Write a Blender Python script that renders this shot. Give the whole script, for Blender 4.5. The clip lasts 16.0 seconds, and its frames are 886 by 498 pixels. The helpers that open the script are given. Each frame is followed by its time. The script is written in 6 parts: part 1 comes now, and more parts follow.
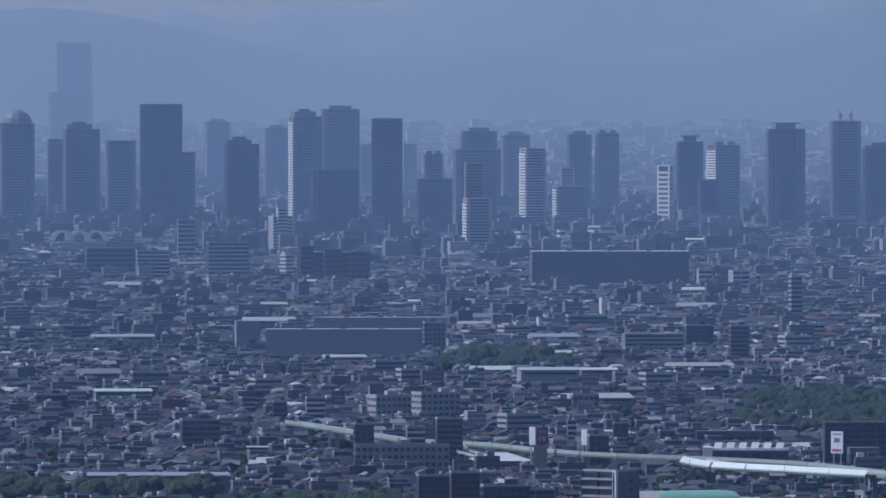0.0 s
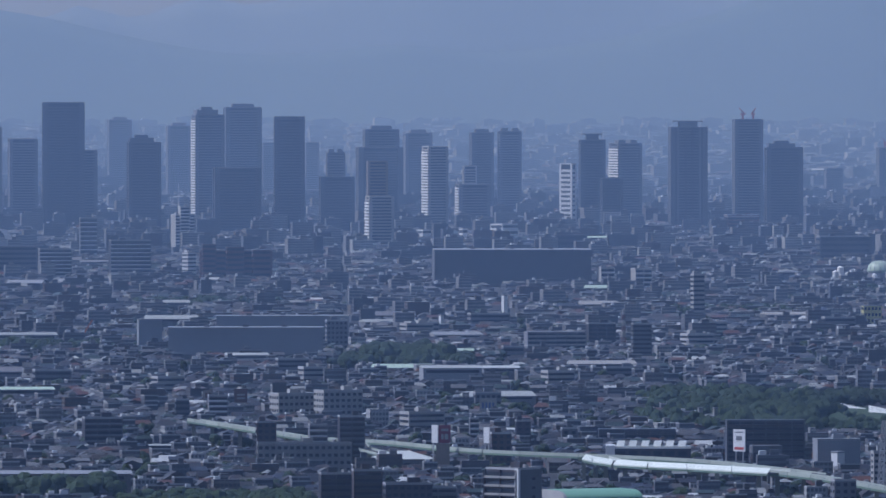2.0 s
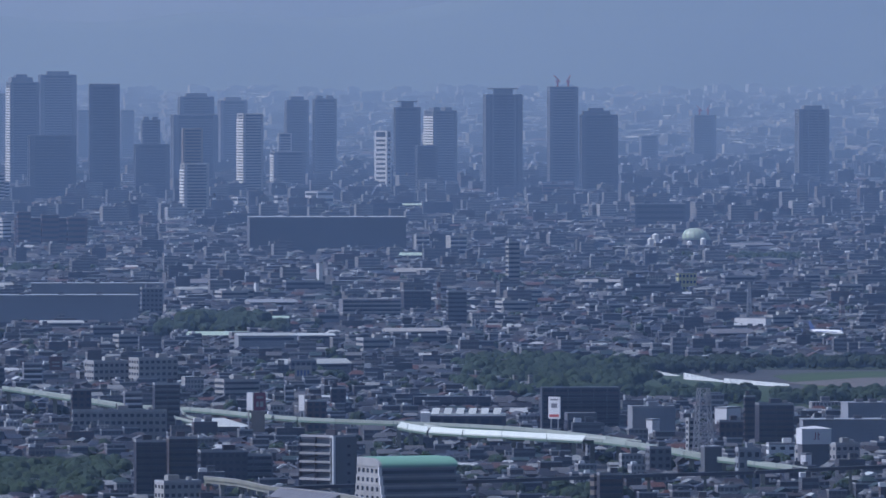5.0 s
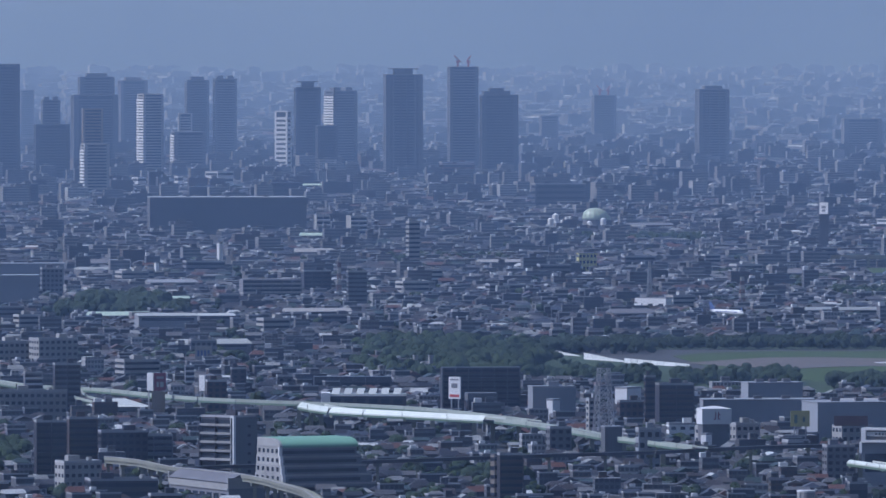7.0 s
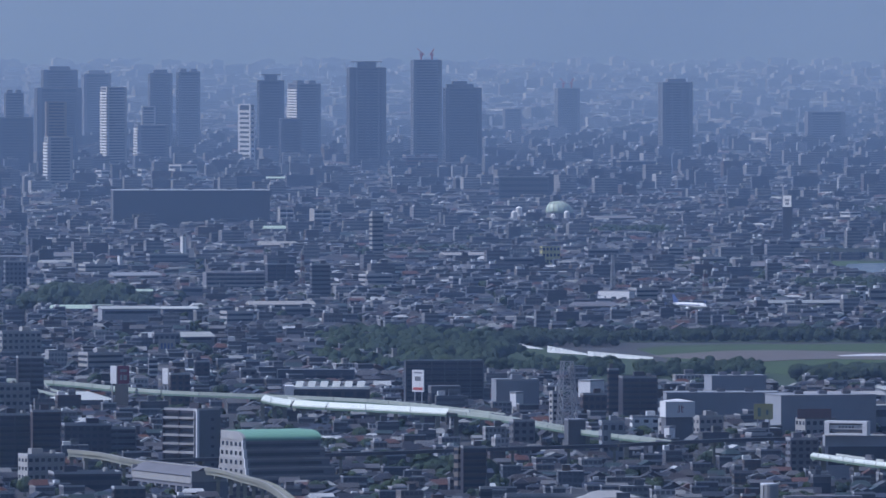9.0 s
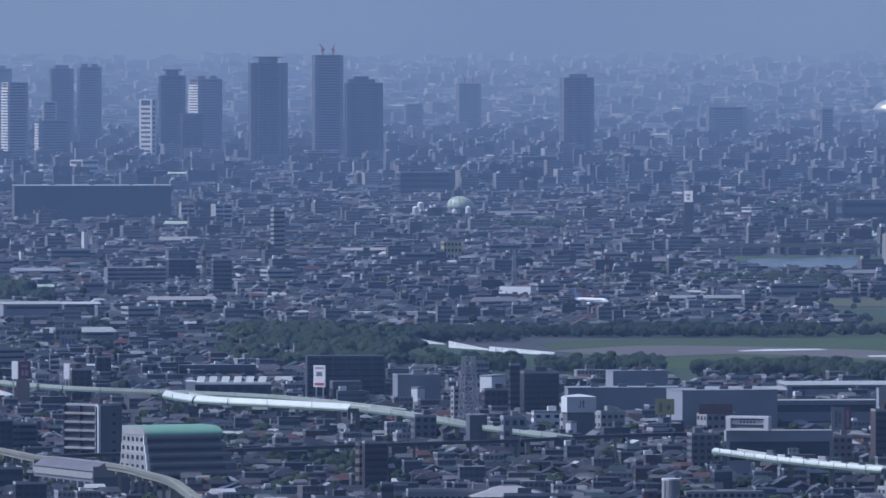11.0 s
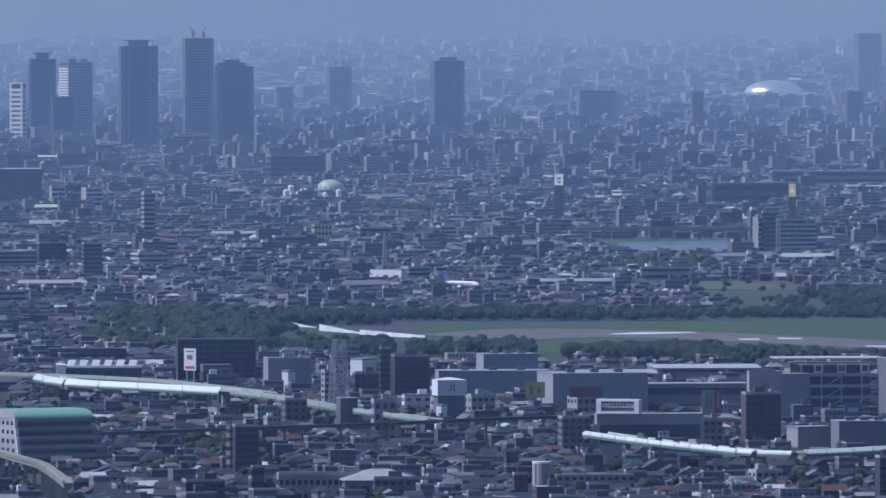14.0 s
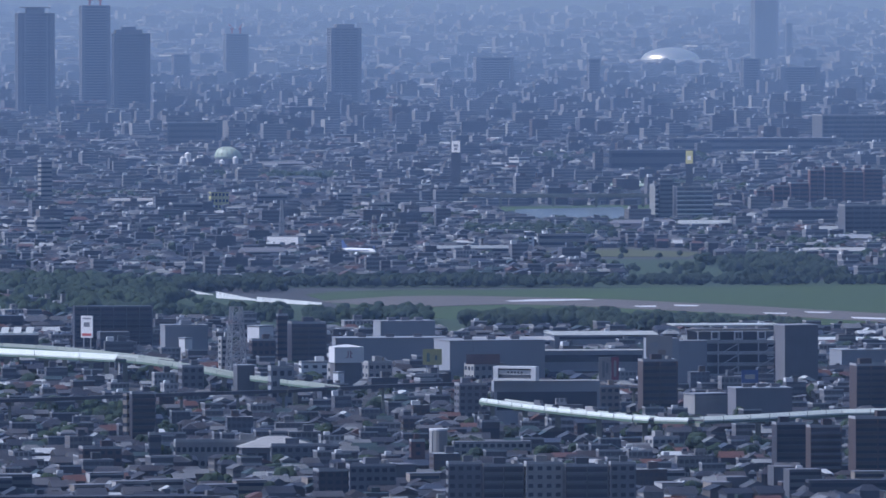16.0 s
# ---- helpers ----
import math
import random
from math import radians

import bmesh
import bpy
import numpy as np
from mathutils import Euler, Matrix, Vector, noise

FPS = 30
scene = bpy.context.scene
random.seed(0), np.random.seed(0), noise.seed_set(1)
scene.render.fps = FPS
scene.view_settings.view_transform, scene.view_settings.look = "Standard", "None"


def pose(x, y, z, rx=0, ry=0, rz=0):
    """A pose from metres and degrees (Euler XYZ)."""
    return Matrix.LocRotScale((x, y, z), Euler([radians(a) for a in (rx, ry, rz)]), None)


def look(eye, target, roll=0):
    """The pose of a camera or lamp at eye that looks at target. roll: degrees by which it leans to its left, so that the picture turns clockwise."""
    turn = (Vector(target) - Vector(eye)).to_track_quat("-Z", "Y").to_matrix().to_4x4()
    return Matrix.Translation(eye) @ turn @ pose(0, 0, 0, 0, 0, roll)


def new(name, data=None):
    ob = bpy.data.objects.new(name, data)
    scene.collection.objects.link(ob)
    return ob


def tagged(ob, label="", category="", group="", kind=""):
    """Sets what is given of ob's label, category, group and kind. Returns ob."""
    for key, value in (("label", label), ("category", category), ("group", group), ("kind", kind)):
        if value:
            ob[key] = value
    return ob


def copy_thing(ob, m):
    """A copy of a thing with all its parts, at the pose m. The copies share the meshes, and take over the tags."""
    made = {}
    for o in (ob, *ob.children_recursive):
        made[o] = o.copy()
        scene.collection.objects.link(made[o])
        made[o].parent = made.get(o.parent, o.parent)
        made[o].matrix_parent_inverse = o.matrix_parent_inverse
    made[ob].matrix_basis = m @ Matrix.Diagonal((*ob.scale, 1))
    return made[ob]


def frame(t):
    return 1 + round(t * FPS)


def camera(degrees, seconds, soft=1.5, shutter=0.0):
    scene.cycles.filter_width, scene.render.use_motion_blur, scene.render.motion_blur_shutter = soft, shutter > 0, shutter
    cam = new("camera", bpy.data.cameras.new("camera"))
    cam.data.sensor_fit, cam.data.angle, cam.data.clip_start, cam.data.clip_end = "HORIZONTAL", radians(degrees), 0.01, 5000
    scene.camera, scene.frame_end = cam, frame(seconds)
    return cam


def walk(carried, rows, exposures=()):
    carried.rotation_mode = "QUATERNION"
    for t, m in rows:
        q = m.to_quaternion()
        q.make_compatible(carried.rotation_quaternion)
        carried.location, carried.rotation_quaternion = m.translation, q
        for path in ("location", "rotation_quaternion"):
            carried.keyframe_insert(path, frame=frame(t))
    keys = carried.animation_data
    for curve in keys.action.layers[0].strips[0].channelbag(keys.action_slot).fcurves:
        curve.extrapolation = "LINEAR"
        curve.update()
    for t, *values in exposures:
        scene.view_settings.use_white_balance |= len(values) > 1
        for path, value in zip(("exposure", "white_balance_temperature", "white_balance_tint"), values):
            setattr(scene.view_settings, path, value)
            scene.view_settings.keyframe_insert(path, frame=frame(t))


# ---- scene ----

# The plain reaches some 25 km, so all of it is built at one fifth: lengths below are true metres, times K.
K = 0.2
EYE = 233.0
cam = camera(4.94, 16.0, soft=1.5)


def aim(yaw, pitch):
    """The camera on its hilltop: degrees to the right and degrees up."""
    return pose(0, 0, EYE * K, 90 + pitch, 0, -yaw)


PATH = [
    (0.0, aim(0.0000, -1.0400)), (0.5, aim(0.2154, -1.0477)), (1.0, aim(0.2779, -1.0435)),
    (1.5, aim(0.4350, -1.0486)), (2.0, aim(0.5447, -1.0504)), (2.5, aim(0.6766, -1.0856)),
    (3.0, aim(0.8676, -1.1500)), (3.5, aim(1.0640, -1.1634)), (6.0, aim(1.8887, -1.3115)),
    (6.5, aim(2.0283, -1.3408)), (7.0, aim(2.1330, -1.3428)), (7.5, aim(2.2881, -1.3845)),
    (8.0, aim(2.2979, -1.3828)), (8.2, aim(2.3016, -1.3820)), (10.3, aim(2.6614, -1.3870)),
    (10.5, aim(2.7542, -1.3886)), (11.0, aim(2.8875, -1.4081)), (11.5, aim(2.9647, -1.4634)),
    (12.0, aim(2.9976, -1.4672)), (12.5, aim(3.1196, -1.4681)), (13.0, aim(3.3220, -1.4712)),
    (13.5, aim(3.5314, -1.4895)), (14.0, aim(3.6100, -1.5016)), (14.5, aim(3.7012, -1.5787)),
    (15.0, aim(3.9158, -1.5789)), (15.5, aim(4.1197, -1.6615)), (16.0, aim(4.1854, -1.6851)),
]
walk(cam, PATH, [(0.0, -0.23, 5000, 20), (3.0, -0.21, 5000, 20), (6.0, -0.12, 5000, 20), (11.0, -0.08, 5000, 20), (16.0, 0.03, 5000, 20)])

# ---- light ----
SUN_AZ, SUN_EL = radians(-92), radians(48)
world = bpy.data.worlds.new("world")
scene.world = world
world.use_nodes = True
wn = world.node_tree
sky = wn.nodes.new("ShaderNodeTexSky")
sky.sky_type, sky.sun_disc = "NISHITA", False
sky.sun_elevation, sky.sun_rotation = SUN_EL, SUN_AZ
wn.links.new(sky.outputs[0], wn.nodes["Background"].inputs[0])
wn.nodes["Background"].inputs[1].default_value = 0.06
sun = new("sun", bpy.data.lights.new("sun", "SUN"))
sun.data.energy, sun.data.angle, sun.data.color = 4.8, radians(0.5), (1.0, 0.97, 0.94)
sun.matrix_world = look((math.sin(SUN_AZ) * math.cos(SUN_EL) * 100, math.cos(SUN_AZ) * math.cos(SUN_EL) * 100, math.sin(SUN_EL) * 100), (0, 0, 0))

# ---- materials ----
def nodes_of(name):
    m = bpy.data.materials.new(name)
    m.use_nodes = True
    nt = m.node_tree
    return m, nt, nt.nodes["Principled BSDF"]


def add(nt, kind, **sets):
    n = nt.nodes.new("ShaderNode" + kind)
    for key, value in sets.items():
        if key == "operation":
            n.operation = value
        elif key == "blend":
            n.data_type, n.blend_type = "RGBA", value
    return n


def math_node(nt, op, a, b=None):
    n = add(nt, "Math", operation=op)
    for i, s in enumerate((a, b)):
        if s is None:
            continue
        if isinstance(s, (int, float)):
            n.inputs[i].default_value = s
        else:
            nt.links.new(s, n.inputs[i])
    return n.outputs[0]


def mixed(nt, fac, a, b, blend="MIX"):
    n = add(nt, "Mix", blend=blend)
    for i, s in ((0, fac), (6, a), (7, b)):
        if isinstance(s, tuple):
            n.inputs[i].default_value = (*s, 1)
        elif isinstance(s, (int, float)):
            n.inputs[i].default_value = s
        else:
            nt.links.new(s, n.inputs[i])
    return n.outputs[2]


def noise_of(nt, size, detail=4.0):
    """Noise with features of about that many true metres, over the place."""
    g = add(nt, "NewGeometry")
    n = add(nt, "TexNoise")
    n.inputs["Scale"].default_value = 1.0 / (size * K)
    n.inputs["Detail"].default_value = detail
    nt.links.new(g.outputs["Position"], n.inputs["Vector"])
    return n.outputs[0]


def ramp(nt, source, stops):
    r = add(nt, "ValToRGB")
    r.color_ramp.interpolation = "CONSTANT" if len(stops) > 3 else "LINEAR"
    e = r.color_ramp.elements
    while len(e) < len(stops):
        e.new(0.5)
    for i, (p, c) in enumerate(stops):
        e[i].position, e[i].color = p, (*c, 1)
    nt.links.new(source, r.inputs[0])
    return r.outputs[0]


def surface(name, colour, rough=0.75, metal=0.0, vary=0.25, size=6.0, fine=0.8, bump=0.0):
    """A plain material with stains at two scales and a little variation from thing to thing."""
    m, nt, b = nodes_of(name)
    info = add(nt, "ObjectInfo")
    coarse, small = noise_of(nt, size), noise_of(nt, fine)
    shade = math_node(nt, "ADD", math_node(nt, "MULTIPLY", coarse, 0.65), math_node(nt, "MULTIPLY", small, 0.35))
    shade = math_node(nt, "ADD", shade, math_node(nt, "MULTIPLY", info.outputs["Random"], 0.4))
    lo = tuple(c * (1 - vary) for c in colour)
    hi = tuple(min(0.9, c * (1 + vary)) for c in colour)
    nt.links.new(ramp(nt, shade, [(0.35, lo), (1.0, hi)]), b.inputs["Base Color"])
    b.inputs["Roughness"].default_value, b.inputs["Metallic"].default_value = rough, metal
    if bump:
        bn = add(nt, "Bump")
        bn.inputs["Strength"].default_value = bump
        bn.inputs["Distance"].default_value = 0.1 * K
        nt.links.new(small, bn.inputs["Height"])
        nt.links.new(bn.outputs[0], b.inputs["Normal"])
    return m


def city_material(name, stops, rough=0.7, windows=False, per="island", storey=3.1, bay=2.6, spread=0.2):
    """For many buildings: the paint changes from one to the next; far windows as a grid of dark glass."""
    m, nt, b = nodes_of(name)
    if per == "island":
        rnd = add(nt, "NewGeometry").outputs["Random Per Island"]
    else:
        rnd = add(nt, "ObjectInfo").outputs["Random"]
    col = ramp(nt, rnd, stops)
    stain = math_node(nt, "ADD", math_node(nt, "MULTIPLY", noise_of(nt, 9.0), 0.6), math_node(nt, "MULTIPLY", noise_of(nt, 1.2), 0.4))
    col = mixed(nt, 1.0, col, ramp(nt, stain, [(0.3, (1 - spread * 2,) * 3), (0.7, (1 + spread * 0.5,) * 3)]), "MULTIPLY")
    if windows:
        sep = add(nt, "SeparateXYZ")
        nt.links.new(add(nt, "NewGeometry").outputs["Position"], sep.inputs[0])
        nor = add(nt, "SeparateXYZ")
        nt.links.new(add(nt, "NewGeometry").outputs["Normal"], nor.inputs[0])
        zz = math_node(nt, "FRACT", math_node(nt, "MULTIPLY", sep.outputs[2], 1 / (storey * K)))
        along = math_node(nt, "ADD", sep.outputs[0], sep.outputs[1])
        hh = math_node(nt, "FRACT", math_node(nt, "ADD", math_node(nt, "MULTIPLY", along, 1 / (bay * K)), math_node(nt, "MULTIPLY", rnd, 17.0)))
        lo, wide = math_node(nt, "MULTIPLY", rnd, 0.35), math_node(nt, "ADD", 0.35, math_node(nt, "MULTIPLY", rnd, 0.3))
        win = math_node(nt, "MULTIPLY", math_node(nt, "GREATER_THAN", zz, 0.45), math_node(nt, "GREATER_THAN", hh, lo))
        win = math_node(nt, "MULTIPLY", win, math_node(nt, "LESS_THAN", math_node(nt, "ABSOLUTE", nor.outputs[2]), 0.3))
        win = math_node(nt, "MULTIPLY", win, math_node(nt, "LESS_THAN", zz, math_node(nt, "ADD", 0.6, wide)))
        col = mixed(nt, math_node(nt, "MULTIPLY", win, 0.75), col, (0.03, 0.035, 0.045))
        nt.links.new(math_node(nt, "SUBTRACT", rough, math_node(nt, "MULTIPLY", win, 0.4)), b.inputs["Roughness"])
    else:
        b.inputs["Roughness"].default_value = rough
    nt.links.new(col, b.inputs["Base Color"])
    return m


# the summer haze that fills the air over the plain
AIR = bpy.data.materials.new("hazy_air")
AIR.use_nodes = True
AIR.node_tree.nodes.remove(AIR.node_tree.nodes["Principled BSDF"])
scatter = AIR.node_tree.nodes.new("ShaderNodeVolumeScatter")
scatter.inputs["Color"].default_value = (0.42, 0.615, 1.0, 1)
# the haze thickens from the hills towards the city centre
place = AIR.node_tree.nodes.new("ShaderNodeNewGeometry")
parts_of = AIR.node_tree.nodes.new("ShaderNodeSeparateXYZ")
thick = AIR.node_tree.nodes.new("ShaderNodeMapRange")
thick.inputs["From Min"].default_value, thick.inputs["From Max"].default_value = 3500 * K, 11800 * K
thick.inputs["To Min"].default_value, thick.inputs["To Max"].default_value = 0.52 / (28000 * K), 1.6 / (28000 * K)
AIR.node_tree.links.new(place.outputs["Position"], parts_of.inputs[0])
AIR.node_tree.links.new(parts_of.outputs[1], thick.inputs["Value"])
# and lies heaviest behind the towers
bank = AIR.node_tree.nodes.new("ShaderNodeMapRange")
bank.inputs["From Min"].default_value, bank.inputs["From Max"].default_value = 14300 * K, 17500 * K
bank.inputs["To Min"].default_value, bank.inputs["To Max"].default_value = 0.0, 1.4 / (28000 * K)
whole = AIR.node_tree.nodes.new("ShaderNodeMath")
AIR.node_tree.links.new(parts_of.outputs[1], bank.inputs["Value"])
AIR.node_tree.links.new(thick.outputs[0], whole.inputs[0])
AIR.node_tree.links.new(bank.outputs[0], whole.inputs[1])
AIR.node_tree.links.new(whole.outputs[0], scatter.inputs["Density"])
AIR.node_tree.links.new(scatter.outputs[0], AIR.node_tree.nodes["Material Output"].inputs["Volume"])

WALLS = [(0.0, (0.130, 0.126, 0.117)), (0.16, (0.069, 0.069, 0.073)), (0.32, (0.182, 0.174, 0.160)), (0.46, (0.043, 0.039, 0.039)),
         (0.58, (0.104, 0.087, 0.069)), (0.70, (0.27, 0.265, 0.255)), (0.80, (0.087, 0.095, 0.108)), (0.90, (0.057, 0.043, 0.035)), (0.965, (0.42, 0.42, 0.41))]
ROOFS = [(0.0, (0.030, 0.030, 0.034)), (0.17, (0.048, 0.047, 0.050)), (0.32, (0.072, 0.068, 0.066)), (0.44, (0.042, 0.034, 0.029)),
         (0.54, (0.105, 0.050, 0.032)), (0.60, (0.108, 0.106, 0.104)), (0.72, (0.038, 0.056, 0.050)), (0.79, (0.050, 0.058, 0.078)), (0.85, (0.165, 0.165, 0.160)), (0.93, (0.26, 0.265, 0.25)), (0.98, (0.50, 0.51, 0.49))]
BLOCKS = [(0.0, (0.15, 0.15, 0.155)), (0.18, (0.24, 0.235, 0.23)), (0.36, (0.085, 0.085, 0.09)), (0.5, (0.18, 0.165, 0.15)), (0.62, (0.25, 0.245, 0.235)),
          (0.76, (0.11, 0.12, 0.14)), (0.86, (0.09, 0.07, 0.06)), (0.95, (0.36, 0.36, 0.35))]
FLATS = [(0.0, (0.120, 0.120, 0.120)), (0.25, (0.185, 0.180, 0.174)), (0.45, (0.082, 0.082, 0.087)), (0.65, (0.245, 0.245, 0.239)), (0.92, (0.40, 0.405, 0.39))]
HOUSE_WALL = city_material("house_render", WALLS, windows=True, storey=2.8, bay=3.4)
HOUSE_ROOF = city_material("house_tiles", ROOFS, rough=0.42)
BLOCK_WALL = city_material("block_facade", BLOCKS, windows=True)
BLOCK_ROOF = city_material("block_roof", FLATS, rough=0.6)
OWN_WALL = city_material("own_house_render", WALLS, per="object")
OWN_ROOF = city_material("own_house_tiles", ROOFS, rough=0.42, per="object")
GLASS = surface("window_glass", (0.03, 0.035, 0.045), 0.15, vary=0.4)
FRAME = surface("pale_frame", (0.32, 0.32, 0.32), 0.5)
WHITE = surface("white_paint", (0.6, 0.6, 0.59), 0.5, vary=0.12)
PALE = surface("pale_concrete", (0.27, 0.265, 0.25), 0.8)
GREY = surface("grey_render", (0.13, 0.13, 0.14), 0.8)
HALL = surface("grey_panel", (0.235, 0.245, 0.26), 0.6, vary=0.15)
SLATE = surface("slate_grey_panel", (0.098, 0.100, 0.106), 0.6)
DARK = surface("dark_facade", (0.034, 0.031, 0.036), 0.5)
NAVY = surface("navy_curtain_wall", (0.045, 0.047, 0.054), 0.35)
BROWN = surface("brown_tile", (0.055, 0.04, 0.036), 0.7)
TAN = surface("tan_tile", (0.20, 0.17, 0.135), 0.8)
BRICK = surface("red_brick_tile", (0.095, 0.052, 0.043), 0.8)
ORANGE = surface("orange_roof", (0.45, 0.16, 0.08), 0.7)
MINT = surface("mint_green_metal_roof", (0.18, 0.335, 0.225), 0.5, vary=0.1)
COPPER = surface("pale_green_sheet", (0.36, 0.44, 0.34), 0.5, vary=0.15)
STEEL = surface("galvanised_steel", (0.36, 0.36, 0.37), 0.4, 0.7)
CONCRETE = surface("viaduct_concrete", (0.19, 0.19, 0.145), 0.85, bump=0.3)
SHEET = surface("white_sheet_roof", (0.46, 0.475, 0.44), 0.35, vary=0.15)
OLD_SHEET = surface("weathered_pale_sheet", (0.29, 0.30, 0.28), 0.5, vary=0.35, size=10)
BARRIER = surface("white_noise_barrier", (0.52, 0.55, 0.48), 0.45, vary=0.15)
DULL_GREEN = surface("pale_green_barrier", (0.30, 0.33, 0.28), 0.5)
GREENISH = surface("green_girder", (0.085, 0.13, 0.085), 0.6)
RED = surface("red_paint", (0.33, 0.06, 0.05), 0.5)
MAROON = surface("maroon_panel", (0.16, 0.03, 0.05), 0.5)
YELLOW = surface("yellow_panel", (0.40, 0.37, 0.13), 0.5)
BLUE = surface("blue_paint", (0.06, 0.09, 0.21), 0.4)
ASPHALT = surface("asphalt", (0.055, 0.055, 0.057), 0.85, size=40)
RUNWAY = surface("worn_runway_concrete", (0.105, 0.090, 0.078), 0.8, size=60)
GRASS = surface("airfield_grass", (0.025, 0.050, 0.001), 0.95, vary=0.45, size=45, fine=4)
WATER = surface("river_water", (0.07, 0.09, 0.105), 0.25, vary=0.2, size=60)
LEAF = surface("leaves", (0.014, 0.027, 0.006), 0.95, vary=0.35, size=14, fine=4)
FIELD = surface("dry_grass", (0.052, 0.058, 0.012), 0.95, vary=0.4, size=30, fine=5)
SCRUB = surface("rough_grass_and_scrub", (0.020, 0.038, 0.009), 0.95, vary=0.5, size=30, fine=3)
BARK = surface("bark", (0.07, 0.05, 0.04), 0.9)
GROUND = surface("town_ground", (0.032, 0.033, 0.032), 0.9, vary=0.5, size=60, fine=9)
# haze is painted into both ridge colours: bluish here, paler still for the far one
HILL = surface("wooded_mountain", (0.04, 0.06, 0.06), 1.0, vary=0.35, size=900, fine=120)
FARHILL_HAZED = surface("far_mountain_haze_tint", (0.10, 0.13, 0.17), 1.0, vary=0.2, size=1500, fine=300)


# ---- mesh helpers ----
class Geo:
    """Collects corners and faces, in true metres."""

    def __init__(self):
        self.v, self.f, self.m = [], [], []

    def raw(self, verts, faces, mi=0):
        n = len(self.v)
        self.v += verts
        self.f += [tuple(i + n for i in p) for p in faces]
        self.m += [mi] * len(faces)
        return self

    def box(self, x, y, z, w, d, h, a=0.0, mi=0, top=None):
        c, s = math.cos(a), math.sin(a)
        vs = [(x + i * w / 2 * c - j * d / 2 * s, y + i * w / 2 * s + j * d / 2 * c, z + k * h)
              for k in (0, 1) for i, j in ((-1, -1), (1, -1), (1, 1), (-1, 1))]
        self.raw(vs, [(3, 2, 1, 0), (0, 1, 5, 4), (1, 2, 6, 5), (2, 3, 7, 6), (3, 0, 4, 7)], mi)
        self.f.append(tuple(i + len(self.v) - 8 for i in (4, 5, 6, 7)))
        self.m.append(mi if top is None else top)
        return self

    def roof(self, x, y, z, w, d, h, a=0.0, hip=0.0, over=0.5, mi=0):
        """A pitched roof with its ridge along the longer way; hip: how far the ridge ends draw in."""
        if d > w:
            w, d, a = d, w, a + math.pi / 2
        w, d = w + 2 * over, d + 2 * over
        c, s = math.cos(a), math.sin(a)
        at = lambda p, q, r: (x + p * c - q * s, y + p * s + q * c, z + r)
        vs = [at(-w / 2, -d / 2, 0), at(w / 2, -d / 2, 0), at(w / 2, d / 2, 0), at(-w / 2, d / 2, 0), at(-w / 2 + hip, 0, h), at(w / 2 - hip, 0, h)]
        return self.raw(vs, [(3, 2, 1, 0), (0, 1, 5, 4), (2, 3, 4, 5), (1, 2, 5), (3, 0, 4)], mi)

    def cyl(self, x, y, z, r, h, n=12, r2=None, mi=0):
        r2 = r if r2 is None else r2
        vs = [(x + q * math.cos(6.2832 * i / n), y + q * math.sin(6.2832 * i / n), z + k) for q, k in ((r, 0), (r2, h)) for i in range(n)]
        return self.raw(vs, [(i, (i + 1) % n, n + (i + 1) % n, n + i) for i in range(n)] + [tuple(range(n))[::-1], tuple(range(n, 2 * n))], mi)

    def bar(self, p, q, t, mi=0):
        """A square bar between two points."""
        p, q = Vector(p), Vector(q)
        u = (q - p).normalized()
        e = u.cross(Vector((0, 0, 1)) if abs(u.z) < 0.9 else Vector((1, 0, 0))).normalized() * t / 2
        g = u.cross(e)
        vs = [tuple(o + i * e + j * g) for o in (p, q) for i, j in ((-1, -1), (1, -1), (1, 1), (-1, 1))]
        return self.raw(vs, [(3, 2, 1, 0), (4, 5, 6, 7), (0, 1, 5, 4), (1, 2, 6, 5), (2, 3, 7, 6), (3, 0, 4, 7)], mi)

    def loft(self, rings, mi=0, closed=True):
        """Skin over rings of equally many corners."""
        n = len(rings[0])
        vs = [p for r in rings for p in r]
        fs = [(k * n + i, k * n + (i + 1) % n, (k + 1) * n + (i + 1) % n, (k + 1) * n + i)
              for k in range(len(rings) - 1) for i in range(n if closed else n - 1)]
        if closed:
            fs += [tuple(range(n))[::-1], tuple(range((len(rings) - 1) * n, len(rings) * n))]
        return self.raw(vs, fs, mi)

    def mesh(self, name, *mats):
        me = bpy.data.meshes.new(name)
        me.from_pydata((np.array(self.v) * K).tolist(), [], self.f)
        for m in mats:
            me.materials.append(m)
        if len(mats) > 1:
            me.polygons.foreach_set("material_index", self.m)
        return me


def part(name, geo, mat, parent, label=""):
    """One mesh object under a thing or under a part; a finished mesh is shared."""
    me = geo if isinstance(geo, bpy.types.Mesh) else geo.mesh(name, mat)
    ob = new(name, me)
    ob.parent = parent
    return tagged(ob, label)


def thing(name, x, y, a, label, category, group="", z=0.0):
    ob = new(name)
    ob.matrix_basis = pose(x * K, y * K, z * K, 0, 0, math.degrees(a))
    ob.empty_display_size = 0.5
    return tagged(ob, label, category, group)


def rise(y):
    """Height of the land, which climbs towards the mountains."""
    q = max(0.0, (y - 17000) / 7700)
    return 78 * q * q * (3 - 2 * q) if q < 1 else 78.0


# ---- the large structure ----
g = Geo()
ys = [-6000, 3000, 6000, 9000, 12000, 15000, 17000] + [17000 + 385 * i for i in range(1, 21)]
g.loft([[(x, y, rise(y)) for x in (-14000, -4000, 0, 4000, 14000)] for y in ys], closed=False)
ground = tagged(new("ground", g.mesh("ground", GROUND)), "dusty grey-green ground of a dense city plain", "ground", kind="structure")

